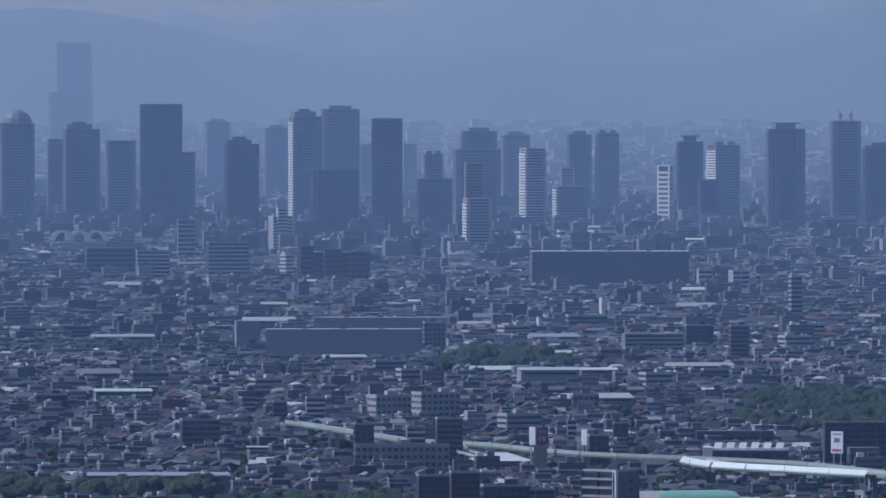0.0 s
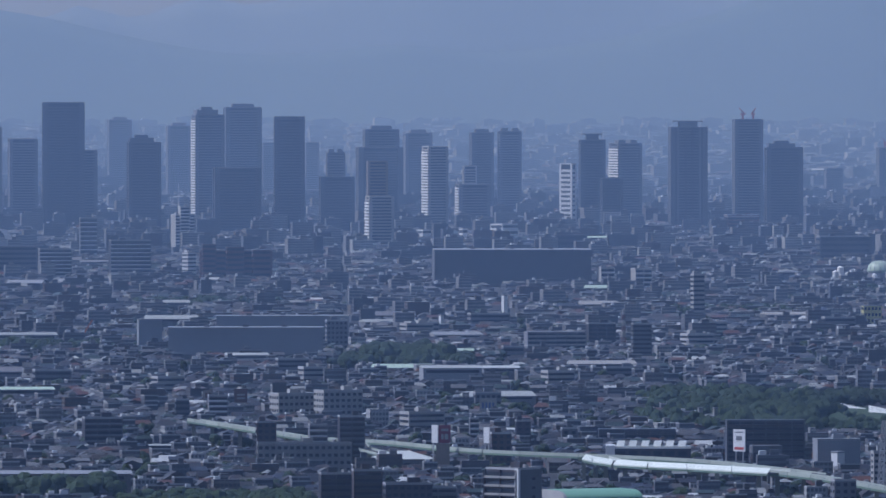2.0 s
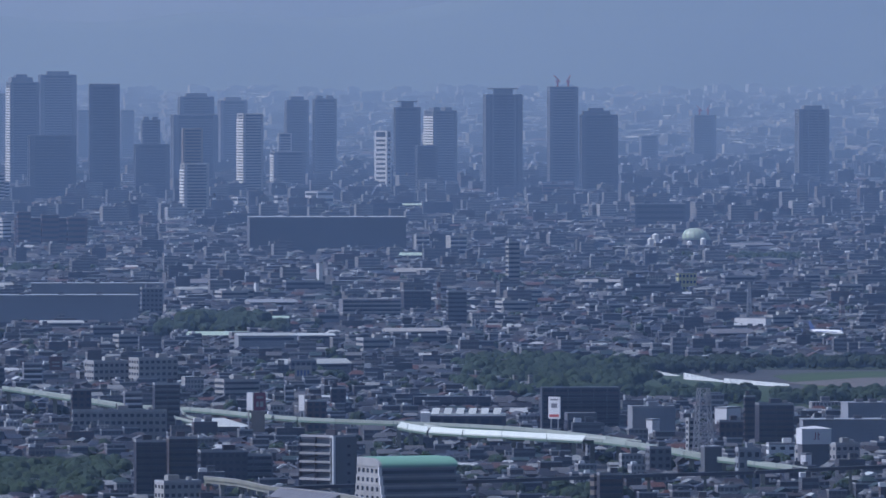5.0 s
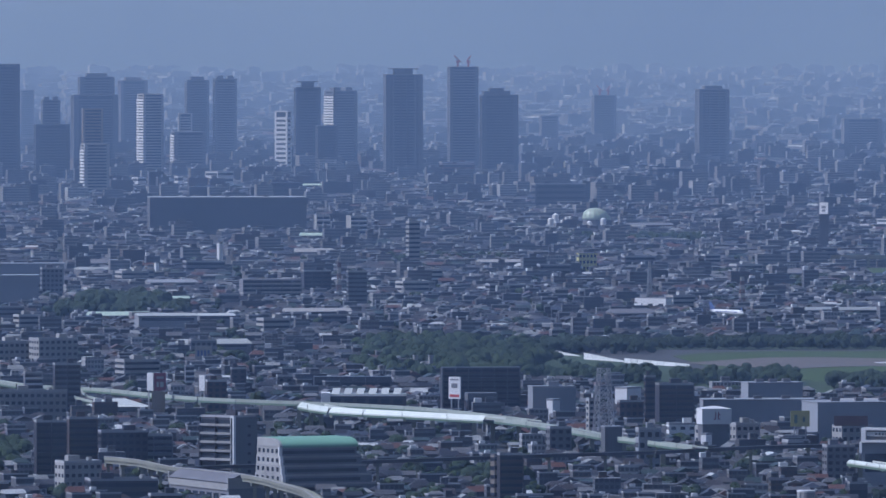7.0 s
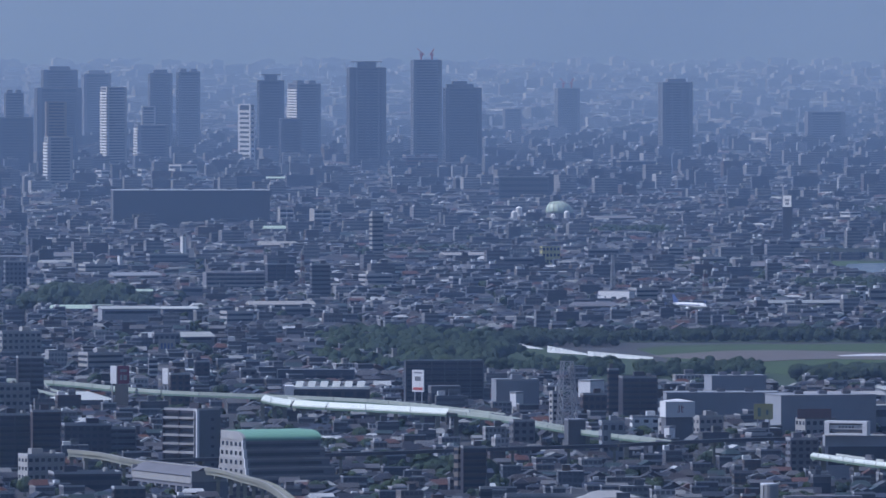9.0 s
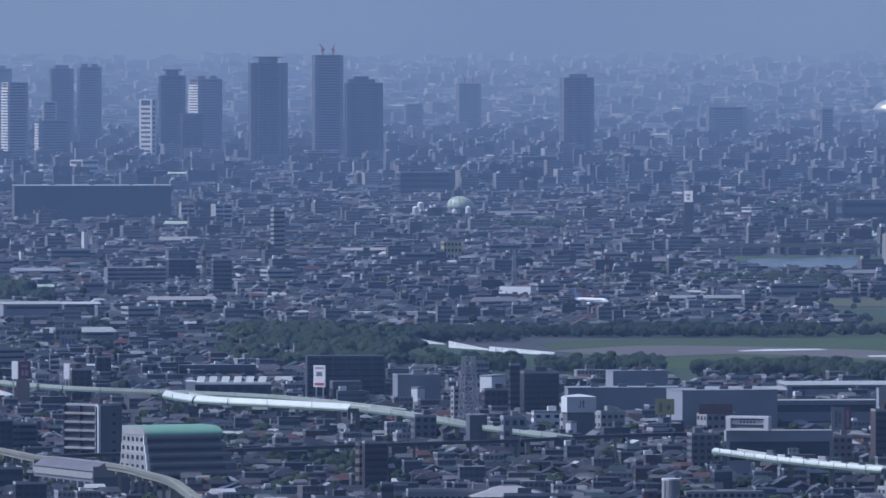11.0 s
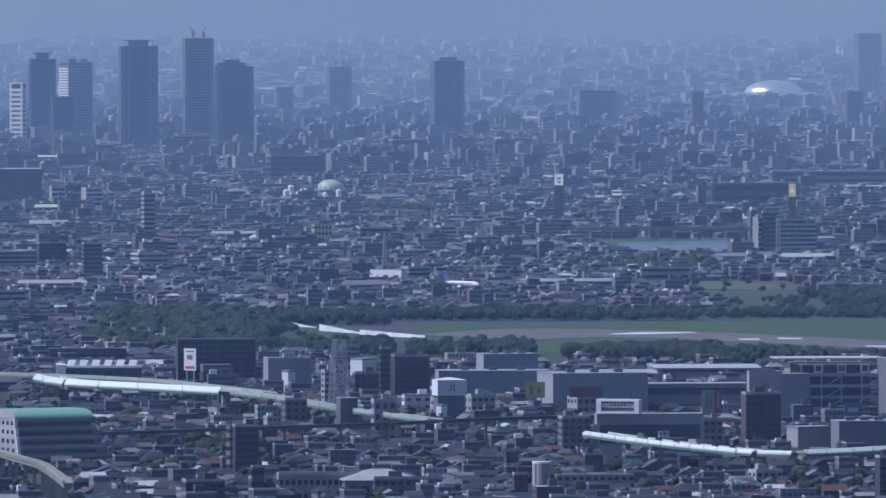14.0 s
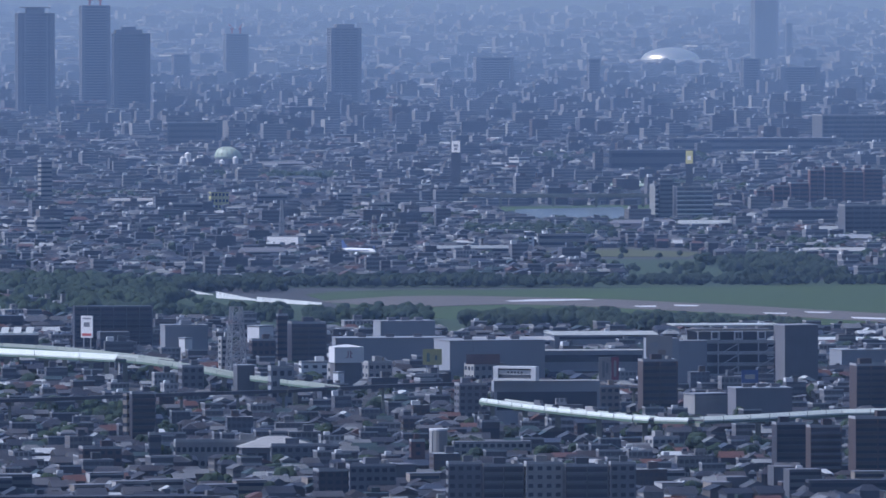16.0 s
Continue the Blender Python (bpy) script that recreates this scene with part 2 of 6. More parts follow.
air = tagged(new("air", Geo().box(0, 9375, -40, 29000, 31150, 1500).mesh("air", AIR)), "thin blue summer haze over the whole plain", "haze", kind="structure")


def ridge(name, y, base, height, mat, label, seed, x0=-4000, x1=5200):
    """A long mountain: its crest line from height(x), roughened, falling towards the viewer."""
    rings = []
    n = 160
    for k, (dy, f) in enumerate(((-260, 0.0), (-200, 0.3), (-120, 0.62), (-50, 0.88), (0, 1.0), (40, 0.6))):
        ring = []
        for i in range(n):
            x = x0 + (x1 - x0) * i / (n - 1)
            r = noise.noise(Vector((x / 400, k * 0.7, seed))) * 16 + noise.noise(Vector((x / 90, k * 1.3, seed))) * 5
            hh = height(x) + (r if 0 < k else 0) * (0.4 if f == 1 else 1)
            ring.append((x, y + dy + r * (f < 1) * 1.2, base + hh * f))
        rings.append(ring)
    ob = new(name, Geo().loft(rings, closed=False).mesh(name, mat))
    for p in ob.data.polygons:
        p.use_smooth = True
    return tagged(ob, label, "mountain", kind="structure")


def hump(x, c, w, h):
    return h * math.exp(-((x - c) / w) ** 2)


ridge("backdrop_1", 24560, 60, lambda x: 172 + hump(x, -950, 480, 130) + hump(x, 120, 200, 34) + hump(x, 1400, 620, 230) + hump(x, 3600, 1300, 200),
      HILL, "wooded mountain ridge beyond the city, tinted with haze blue", 3.1)
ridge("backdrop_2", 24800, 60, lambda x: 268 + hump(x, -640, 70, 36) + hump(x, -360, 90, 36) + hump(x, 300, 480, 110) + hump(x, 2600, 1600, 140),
      FARHILL_HAZED, "far mountain ridge with pale haze blue put into its colour", 7.7)


TAKEN = []


def claim(x, y, w, d, a=0.0, margin=3.0):
    """Marks a plot as built on."""
    TAKEN.append((x, y, math.cos(a), math.sin(a), w / 2 + margin, d / 2 + margin))


# ---- kinds of things ----
def roof_gear(t, w, d, h, rng, wall):
    """Parapet, lift house and tank on a flat roof."""
    p = Geo()
    for x, y, ww, dd in ((0, -d / 2 + 0.2, w, 0.4), (0, d / 2 - 0.2, w, 0.4), (-w / 2 + 0.2, 0, 0.4, d - 0.8), (w / 2 - 0.2, 0, 0.4, d - 0.8)):
        p.box(x, y, h, ww, dd, 1.1)
    part("parapet", p, FRAME, t, "pale roof parapet")
    lw = min(6, w * 0.3)
    part("lift_house", Geo().box(rng.uniform(-0.25, 0.25) * w, d * 0.15, h, lw, min(5, d * 0.4), 3.4), wall, t)
    if w > 12:
        part("water_tank", Geo().cyl(w * 0.32, d * 0.1, h, 1.4, 2.4, 10), PALE, t, "pale round water tank")


def tower(x, y, w, d, h, a, wall, label, crown="", strip=0, storey=3.9, fins=0, group="city towers"):
    """A high-rise: glazed core, a band at each floor, corner piers, crown."""
    t = thing("high_rise", x, y, a, label, "skyscraper", group, rise(y))
    claim(x, y, w, d, a)
    part("core", Geo().box(0, 0, 0, w - 1, d - 1, h - 0.5), GLASS, t, "dark glazing")
    b = Geo()
    for i in range(int(h / storey)):
        b.box(0, 0, i * storey, w, d, storey * 0.55)
    part("cladding", b, wall, t)
    for i in (-1, 1):
        for j in (-1, 1):
            part("corner_pier", Geo().box(i * (w / 2 - w * 0.05), j * (d / 2 - w * 0.05), 0, w * 0.12, w * 0.12, h + 0.6), wall, t)
    for i in range(fins):
        part("fin", Geo().box((i + 1) / (fins + 1) * w - w / 2, -d / 2 - 0.3, 0, w * 0.05, 1.2, h), wall, t)
    part("roof", Geo().box(0, 0, h - 0.4, w + 0.2, d + 0.2, 1.6), wall, t)
    if crown == "house":
        part("plant_room", Geo().box(0, 0, h + 1.2, w * 0.6, d * 0.6, 5), wall, t)
    if crown == "notch":
        for i in range(5):
            part("screen", Geo().box((i - 2) * w * 0.22, -d * 0.4, h + 1.2, w * 0.15, d * 0.1, 2.6), wall, t)
        part("plant_room", Geo().box(0, 0, h + 1.2, w * 0.7, d * 0.6, 2.5), wall, t)
    if crown == "cap":
        part("plant_room", Geo().box(0, 0, h + 1.2, w * 0.5, d * 0.5, 7), wall, t)
        part("roof_plate", Geo().box(0, 0, h + 8.2, w * 0.8, d * 0.7, 1.5), wall, t)
    if crown == "step":
        part("upper_block", Geo().box(-w * 0.08, 0, h + 1.2, w * 0.74, d * 0.8, h * 0.045), wall, t)
        part("plant_room", Geo().box(-w * 0.08, 0, h * 1.045 + 1.2, w * 0.4, d * 0.5, 4), wall, t)
    if crown == "round":
        part("dome", Geo().loft([[(0.46 * w * math.cos(q) * math.cos(i * 0.5236), 0.46 * d * math.cos(q) * math.sin(i * 0.5236), h + 1 + 0.42 * w * math.sin(q))
                                  for i in range(12)] for q in (0, 0.4, 0.8, 1.2, 1.5)]), wall, t)
    if crown == "crane":
        for cx, lean in ((-w * 0.18, -0.45), (w * 0.2, 0.3)):
            mast = part("crane_mast", Geo().bar((cx, 0, h + 1), (cx, 0, h + 10), 2.4).box(cx, 0, h + 7, 5, 3, 3), RED, t, "red tower crane mast with its cab")
            part("jib", Geo().bar((cx - 9 * lean, 0, h + 8), (cx + 12 * lean, 0, h + 17), 1.5), RED, mast, "red raised crane jib")
    if crown == "twin":
        for cx in (-w * 0.25, w * 0.25):
            part("plant_room", Geo().box(cx, 0, h + 1.2, w * 0.28, d * 0.5, 4.5), wall, t)
    if strip:
        me = Geo().box(-w / 2 - 0.6, 0, 0, 1.8, d + 0.6, storey * 0.56).mesh("balcony", WHITE)
        for i in range(int(h * 0.97 / storey)):
            o = part("balcony", me, None, t, "white balcony front")
            o.matrix_basis = pose(0, 0, i * storey * K)
    return t


WINDOWS = {}


def window_mesh(w, h):
    key = (round(w, 1), round(h, 1))
    if key not in WINDOWS:
        WINDOWS[key] = (Geo().box(0, -0.06, 0, w, 0.14, h).mesh("window", GLASS), Geo().box(0, -0.12, -0.12, w + 0.24, 0.26, 0.12).mesh("sill", FRAME))
    return WINDOWS[key]


def block(x, y, w, d, h, a, wall, label, style="windows", storey=3.1, bay=3.2, name="apartment_block", category="building", group="", gear=True, side=True, balcony=WHITE):
    """A flat-roofed building with its own windows, balcony slabs or window bands on the two faces that show."""
    rng = random.Random(int(x * 7 + y))
    t = thing(name, x, y, a, label, category, group, rise(y))
    claim(x, y, w, d, a)
    if y > 6300 and h < 30:
        clear = 35 if y < 9500 else 170
        claim(x * (1 - clear / y), y - clear, w * 0.9, d + clear * 1.5, a, 0)
    body = part("wall", Geo().box(0, 0, 0, w, d, h), wall, t)
    n, cols = max(1, int(h / storey)), max(1, int(w / bay))
    cols2 = max(1, int(d / bay)) if side else 0
    if style == "windows":
        ww, hh = bay * 0.62, storey * 0.5
        me, sill = window_mesh(ww, hh)
        for f in range(n):
            for c in range(cols + cols2):
                o = part("window", me, None, body)
                if c < cols:
                    o.matrix_basis = pose(((c + 0.5) / cols - 0.5) * w * K, -d / 2 * K, (f + 0.3) * h / n * K)
                else:
                    o.matrix_basis = pose(-w / 2 * K, ((c - cols + 0.5) / cols2 - 0.5) * d * K, (f + 0.3) * h / n * K, 0, 0, -90)
    elif style == "bands":
        for f in range(n):
            part("window_band", Geo().box(0, -d / 2, (f + 0.35) * h / n, w * 0.94, 0.5, h / n * 0.42), GLASS, body)
            if side:
                part("window_band", Geo().box(-w / 2, 0, (f + 0.35) * h / n, 0.5, d * 0.9, h / n * 0.42), GLASS, body)
    elif style == "balcony":
        for f in range(n):
            z = f * h / n
            part("window_band", Geo().box(0, -d / 2, z + 0.2, w * 0.96, 0.4, h / n * 0.7), GLASS, body)
            part("balcony", Geo().box(0, -d / 2 - 0.7, z, w * 0.98, 1.4, 1.1), balcony, t)
        for i in range(int(w / 7) + 1):
            part("party_wall", Geo().box(-w / 2 + i * w / (int(w / 7) or 1), -d / 2 - 0.7, 0, 0.3, 1.5, h), wall, t)
    elif style == "plain":
        for i in range(1, min(9, int(w / 7) + 1)):
            part("panel_joint", Geo().box(-w / 2 + i * w / min(9, int(w / 7) + 1), -d / 2, 0.5, 0.25, 0.2, h - 1), wall, body)
        part("plinth", Geo().box(0, -d / 2, 0, w * 0.99, 0.5, min(4, h * 0.2)), SLATE, body)
        part("coping", Geo().box(0, 0, h + 0.4, w + 0.6, d + 0.6, 0.5), HALL, t, "grey metal roof coping")
        if w > 25:
            for i in range(3):
                part("roof_plant", Geo().box((i - 1) * w * 0.25, -d * 0.1, h + 0.9, 4.5, 3, 1.8), GREY, t, "grey rooftop plant box")
    if gear:
        roof_gear(t, w, d, h, rng, wall)
    else:
        part("roof", Geo().box(0, 0, h, w + 0.1, d + 0.1, 0.4), wall if wall in (DARK, NAVY) else PALE if wall is HALL else GREY, t, "flat roof slab")
    return t


def shed(x, y, w, d, h, a, wall, roof, label, pitch=1.5, name="warehouse"):
    """A wide low hall with a shallow sheet roof and shutters."""
    t = thing(name, x, y, a, label, "warehouse", "", rise(y))
    claim(x, y - 15, w, d + 30, a)
    part("wall", Geo().box(0, 0, 0, w, d, h), wall, t)
    part("roof", Geo().roof(0, 0, h, w, d, pitch, over=0.8, hip=0.5), roof, t)
    for i in range(max(2, int(w / 14))):
        part("shutter", Geo().box(((i + 0.5) / max(2, int(w / 14)) - 0.5) * w, -d / 2, 0.1, 5, 0.3, min(4.2, h * 0.7)), GREY, t)
    part("window_band", Geo().box(0, -d / 2, h * 0.75, w * 0.9, 0.2, h * 0.14), GLASS, t)
    return t


def smooth_path(pts, step):
    """Points at even steps along a curve through pts (x, y, z)."""
    out = []
    q = [pts[0], *pts, pts[-1]]
    for i in range(1, len(q) - 2):
        p0, p1, p2, p3 = (np.array(v, float) for v in q[i - 1:i + 3])
        n = max(1, int(np.linalg.norm(p2 - p1) / step))
        for k in range(n):
            s = k / n
            out.append(0.5 * (2 * p1 + (p2 - p0) * s + (2 * p0 - 5 * p1 + 4 * p2 - p3) * s * s + (3 * p1 - p0 - 3 * p2 + p3) * s ** 3))
    return out + [np.array(q[-2], float)]


def viaduct(pts, wide, label, side, wall_h, girder=GREENISH, span=26.0, name="viaduct", depth=2.2, every=1, pier_w=2.4, deck=ASPHALT, lean=0.0):
    """A raised road or track: per span a girder, a deck and a barrier at each edge; piers with cross-heads below."""
    path = smooth_path(pts, span)
    o = path[0]
    t = thing(name, o[0], o[1], 0.0, label, "viaduct")
    for i in range(len(path) - 1):
        p, q = path[i] - [o[0], o[1], 0], path[i + 1] - [o[0], o[1], 0]
        u = (q - p) / np.linalg.norm(q - p)
        e = np.array([u[1], -u[0], 0])
        m = lambda s, z: [tuple(c + e * s + [0, 0, z]) for c in (p, q)]

        def beam(s0, s1, z0, z1):
            (a0, b0), (a1, b1), (a2, b2), (a3, b3) = m(s0, z0), m(s1, z0), m(s1, z1), m(s0, z1)
            return Geo().loft([[a0, a1, a2, a3], [b0, b1, b2, b3]])
        claim(p[0] + o[0], p[1] + o[1], span, wide, math.atan2(u[1], u[0]), 6)
        part("girder", beam(-wide * 0.42, wide * 0.42, -depth, -0.4), girder, t)
        part("deck", beam(-wide / 2, wide / 2, -0.4, 0), deck, t)
        if wall_h > 1.25:
            part("joint", Geo().bar(tuple(p + e * (wide / 2 + 0.25) + [0, 0, -1.2]), tuple(p + e * (wide / 2 + 0.2) + [0, 0, wall_h]), 0.22), GREY, t)
            part("fascia", beam(wide / 2 - 0.1, wide / 2 + 0.25, -1.6, -0.5), girder, t)
        for s in (-1, 1):
            if s > 0 and lean:
                arc = [(wide / 2 + 0.15, -0.7), (wide / 2 + 0.15, 0.2), (wide / 2 - lean, wall_h), (wide / 2 - lean - 0.3, wall_h), (wide / 2 - 0.15, 0.2), (wide / 2 - 0.15, -0.7)]
                part("barrier", Geo().loft([[m(q, z)[k] for q, z in arc] for k in (0, 1)]), side, t)
            else:
                part("barrier", beam(s * wide / 2 - 0.15, s * wide / 2 + 0.15, -0.6, wall_h * (1 if s > 0 else 0.6)), side, t)
            if wall_h < 1.2 and s > 0:
                part("hand_rail", beam(wide / 2 - 0.1, wide / 2 + 0.3, wall_h, wall_h + 0.4), PALE, t)
        if i % every == 0:
            z = p[2] - depth
            part("pier", Geo().box(p[0], p[1], 0, pier_w, pier_w, z - 1.2), CONCRETE, t)
            part("cross_head", Geo().box(p[0], p[1], z - 1.6, pier_w * 1.2, wide * 0.8, 1.6, math.atan2(u[1], u[0])), CONCRETE, t)
    return t


def hoarding(x, y, z, w, h, board, label, marks=(), posts=True, a=0.0):
    """An advertising board on two posts, its lettering as plain bars."""
    t = thing("signboard", x, y, a, label, "signboard", "", 0)
    w = w / math.cos(a)
    part("board", Geo().box(0, 0, z, w, 0.8, h), board, t)
    for i, (fx, fz, fw, fh, mat) in enumerate(marks):
        part("lettering_bar", Geo().box(fx * w, -0.42, z + fz * h, fw * w, 0.14, fh * h), mat, t)
    if posts and z > 0.5:
        for i in (-1, 1):
            part("post", Geo().box(i * w * 0.3, 0.2, 0, 0.6, 0.6, z), STEEL, t)
    return t


def lattice(x, y, h, base, top, mats, label, name="lattice_mast"):
    """A four-legged lattice mast with cross braces."""
    t = thing(name, x, y, 0.3, label, "mast")
    n = 8
    for k in range(n):
        z0, z1 = h * k / n, h * (k + 1) / n
        r0, r1 = base + (top - base) * k / n, base + (top - base) * (k + 1) / n
        c0 = [(i * r0, j * r0, z0) for i, j in ((-1, -1), (1, -1), (1, 1), (-1, 1))]
        c1 = [(i * r1, j * r1, z1) for i, j in ((-1, -1), (1, -1), (1, 1), (-1, 1))]
        s = Geo()
        for i in range(4):
            j = (i + 1) % 4
            s.bar(c0[i], c1[i], 0.5)
            s.bar(c0[i], c1[j], 0.28)
            s.bar(c0[j], c1[i], 0.28)
            s.bar(c1[i], c1[j], 0.3)
        part("lattice_section", s, mats[k % len(mats)], t)
    return t


def leaves(g, x, y, z, r, h, n, rng, size=1.6):
    """A crown: uneven lobes of dense foliage, with leaf clumps standing out all over them."""
    lobes = [(x + rng.uniform(-0.55, 0.55) * r, y + rng.uniform(-0.55, 0.55) * r, z + rng.uniform(0.25, 0.8) * h, rng.uniform(0.35, 0.62) * r) for _ in range(5 if n > 90 else 2)]
    lobes.append((x, y, z + h * 0.55, r * 0.7))
    for lx, ly, lz, lr in lobes:
        turn = rng.uniform(0, 6.283)
        rings = []
        for u in (-0.9, -0.35, 0.25, 0.7, 0.95):
            rings.append([])
            for i in range(7):
                q, k = turn + i * 0.8976, lr * rng.uniform(0.8, 0.98)
                e = math.sqrt(1 - u * u)
                rings[-1].append((lx + k * e * math.cos(q), ly + k * e * math.sin(q), lz + k * u * 0.85))
        g.loft(rings)
    for _ in range(n):
        lx, ly, lz, lr = rng.choice(lobes)
        u, q = rng.uniform(-0.7, 1), rng.uniform(0, 6.283)
        k = lr * rng.uniform(0.86, 1.06)
        s = math.sqrt(1 - u * u)
        p = Vector((lx + k * s * math.cos(q), ly + k * s * math.sin(q), lz + k * u * 0.85))
        nrm = Vector((rng.gauss(0, 0.12) + s * math.cos(q), rng.gauss(0, 0.12) + s * math.sin(q), rng.gauss(0, 0.12) + u + 0.15)).normalized()
        e = nrm.orthogonal().normalized()
        f = nrm.cross(e)
        w = size * rng.uniform(0.6, 1.25)
        g.raw([tuple(p + e * w * 0.6), tuple(p + f * w * 0.45), tuple(p - e * w * 0.6), tuple(p - f * w * 0.45)], [(0, 1, 2, 3)])


def tree(x, y, r, h, rng):
    t = thing("tree", x, y, rng.uniform(0, 6), "dark green broad-leaved tree with a full crown", "tree", "trees", rise(y))
    part("trunk", Geo().cyl(0, 0, 0, 0.35, h * 0.5, 7, 0.18).bar((0, 0, h * 0.3), (r * 0.5, 0.2, h * 0.6), 0.2).bar((0, 0, h * 0.35), (-r * 0.4, 0.3, h * 0.65), 0.2), BARK, t)
    g = Geo()
    leaves(g, 0, 0, h * 0.25, r, h * 0.75, 200, rng, 1.1)
    part("crown", g, LEAF, t)


def wood(label, patches, seed, clumps=90, leaf=1.5):
    """A stretch of woodland: trees in rectangles (x0, y0, x1, y1, how many, height)."""
    rng = random.Random(seed)
    g = Geo()
    for x0, y0, x1, y1, n, h in patches:
        for _ in range(n):
            x, y = rng.uniform(x0, x1), rng.uniform(y0, y1)
            hh = h * rng.uniform(0.65, 1.2)
            g.cyl(x, y, rise(y), 0.3, hh * 0.5, 5, 0.15)
            leaves(g, x, y, rise(y) + hh * 0.05, hh * 0.6, hh * 0.95, clumps, rng, leaf)
    return tagged(new("woodland", g.mesh("woodland", LEAF)), label, "trees", kind="stuff")



# far towers of the city centre
tower(-790, 21777, 91, 46, 116, 0.12, SLATE, "wide lower half of a very tall stepped skyscraper in blue haze")
tower(-790, 21983, 72, 29, 219, 0.12, SLATE, "very tall stepped skyscraper fading into blue haze", storey=5)
tower(-598, 14428, 45, 36, 147, 0.12, SLATE, "dark round-topped tower in the haze", crown='round')
tower(-574, 15193, 22, 18, 119, 0.12, GREY, "slim grey tower beside a taller one")
tower(-513, 14578, 48, 38, 138, 0.12, SLATE, "broad dark slab tower with a stepped top", crown='step')
tower(-464, 14777, 40, 32, 120, 0.12, GREY, "mid-height grey office tower")
tower(-387, 14096, 56, 44, 175, 0.06, NAVY, "dark flat-topped office tower, tallest of its cluster")
tower(-371, 14379, 44, 35, 107, 0.12, SLATE, "dark lower tower in front of a taller one")
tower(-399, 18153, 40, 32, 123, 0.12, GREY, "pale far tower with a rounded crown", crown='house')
tower(-273, 13907, 43, 34, 122, 0.12, NAVY, "dark tower with a lower shoulder", crown='step')
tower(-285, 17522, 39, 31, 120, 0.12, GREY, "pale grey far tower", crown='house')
tower(-199, 14883, 42, 33, 154, 0.2, SLATE, "stepped tower with a white balcony edge", strip=True, crown='step')
tower(-155, 15479, 54, 32, 162, 0.12, SLATE, "broad grey tower with a stepped crown", crown='house')
tower(-145, 13727, 61, 30, 89, 0.12, NAVY, "dark wide lower tower block")
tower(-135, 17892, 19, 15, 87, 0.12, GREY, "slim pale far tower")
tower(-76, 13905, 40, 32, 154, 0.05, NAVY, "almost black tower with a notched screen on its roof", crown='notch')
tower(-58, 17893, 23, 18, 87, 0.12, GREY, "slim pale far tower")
tower(-14, 14568, 25, 20, 102, 0.12, SLATE, "narrow dark tower with twin tops", crown='twin')
tower(-12, 14086, 46, 23, 73, 0.12, NAVY, "dark wide office block among towers")
tower(50, 15094, 65, 32, 105, 0.12, SLATE, "wide lower part of a stepped grey tower")
tower(53, 15308, 51, 26, 130, 0.12, SLATE, "stepped grey tower in the city", crown='house')
tower(40, 12883, 25, 15, 106, 0.12, TAN, "tan tower with a plain face")
tower(43, 12811, 31, 25, 63, 0.2, PALE, "pale tower block with white balcony stripes", strip=True)
tower(116, 16503, 43, 35, 116, 0.12, GREY, "pale grey far tower", crown='house')
tower(124, 14182, 29, 23, 114, 0.38, PALE, "apartment tower with a white balcony grid", strip=True)
tower(209, 15763, 34, 27, 122, 0.12, SLATE, "dark apartment tower, one of a pair", crown='house')
tower(252, 15763, 33, 27, 124, 0.12, SLATE, "dark apartment tower, one of a pair", crown='twin')
tower(181, 14576, 44, 35, 57, 0.14, GREY, "grey office block with a white side", strip=True)
tower(180, 14871, 19, 15, 80, 0.12, PALE, "pale slim tower behind an office block")
tower(310, 14300, 19, 14, 89, -0.5, WHITE, "slim white apartment tower with striped balconies", storey=6.5)
tower(350, 14571, 35, 28, 120, 0.08, NAVY, "dark apartment tower with a flat roof plate", crown='cap')
tower(412, 15096, 38, 31, 111, 0.42, SLATE, "grey tower with a white balcony end", strip=True, crown='twin')
tower(365, 14085, 28, 23, 71, 0.12, NAVY, "low dark tower before taller ones")
recessed = tower(470, 14094, 50, 40, 141, 0.06, SLATE, "broad dark tower with its recess shade painted as dark strips", fins=4, crown='cap')
# two dark strips on the face paint the shade of its vertical recess
for side in (-1, 1):
    part("recess", Geo().box(side * 4.5, -20.8, 0, 3.4, 1.4, 141), DARK, recessed, "dark strip painted as the shade of a recess")
tower(571, 14574, 40, 32, 149, 0.08, SLATE, "tall tower under construction with dark cranes on its roof", crown='crane')
tower(614, 14380, 50, 40, 111, 0.05, NAVY, "dark tower with chamfered upper floors", crown='step')
tower(907, 17136, 37, 30, 87, 0.12, SLATE, "tower under construction with a crane", crown='crane')
tower(950, 14959, 44, 35, 114, 0.12, SLATE, "lone square tower with pale corner columns", crown='house', fins=2)
tower(815, 17135, 28, 22, 53, 0.12, GREY, "pale lower far tower")
tower(1271, 16268, 60, 24, 57, 0.12, GREY, "broad far slab tower")
tower(1367, 15542, 17, 14, 62, 0.12, GREY, "slim pale tower in the haze")
tower(1981, 18919, 44, 35, 121, 0.12, SLATE, "tall far tower fading into the haze")
tower(1666, 16122, 27, 22, 56, 0.12, SLATE, "dark far tower block")
tower(1729, 15999, 63, 25, 44, 0.12, SLATE, "wide dark far block")
tower(2015, 18812, 11, 11, 81, 0.12, SLATE, "thin far chimney-like tower")

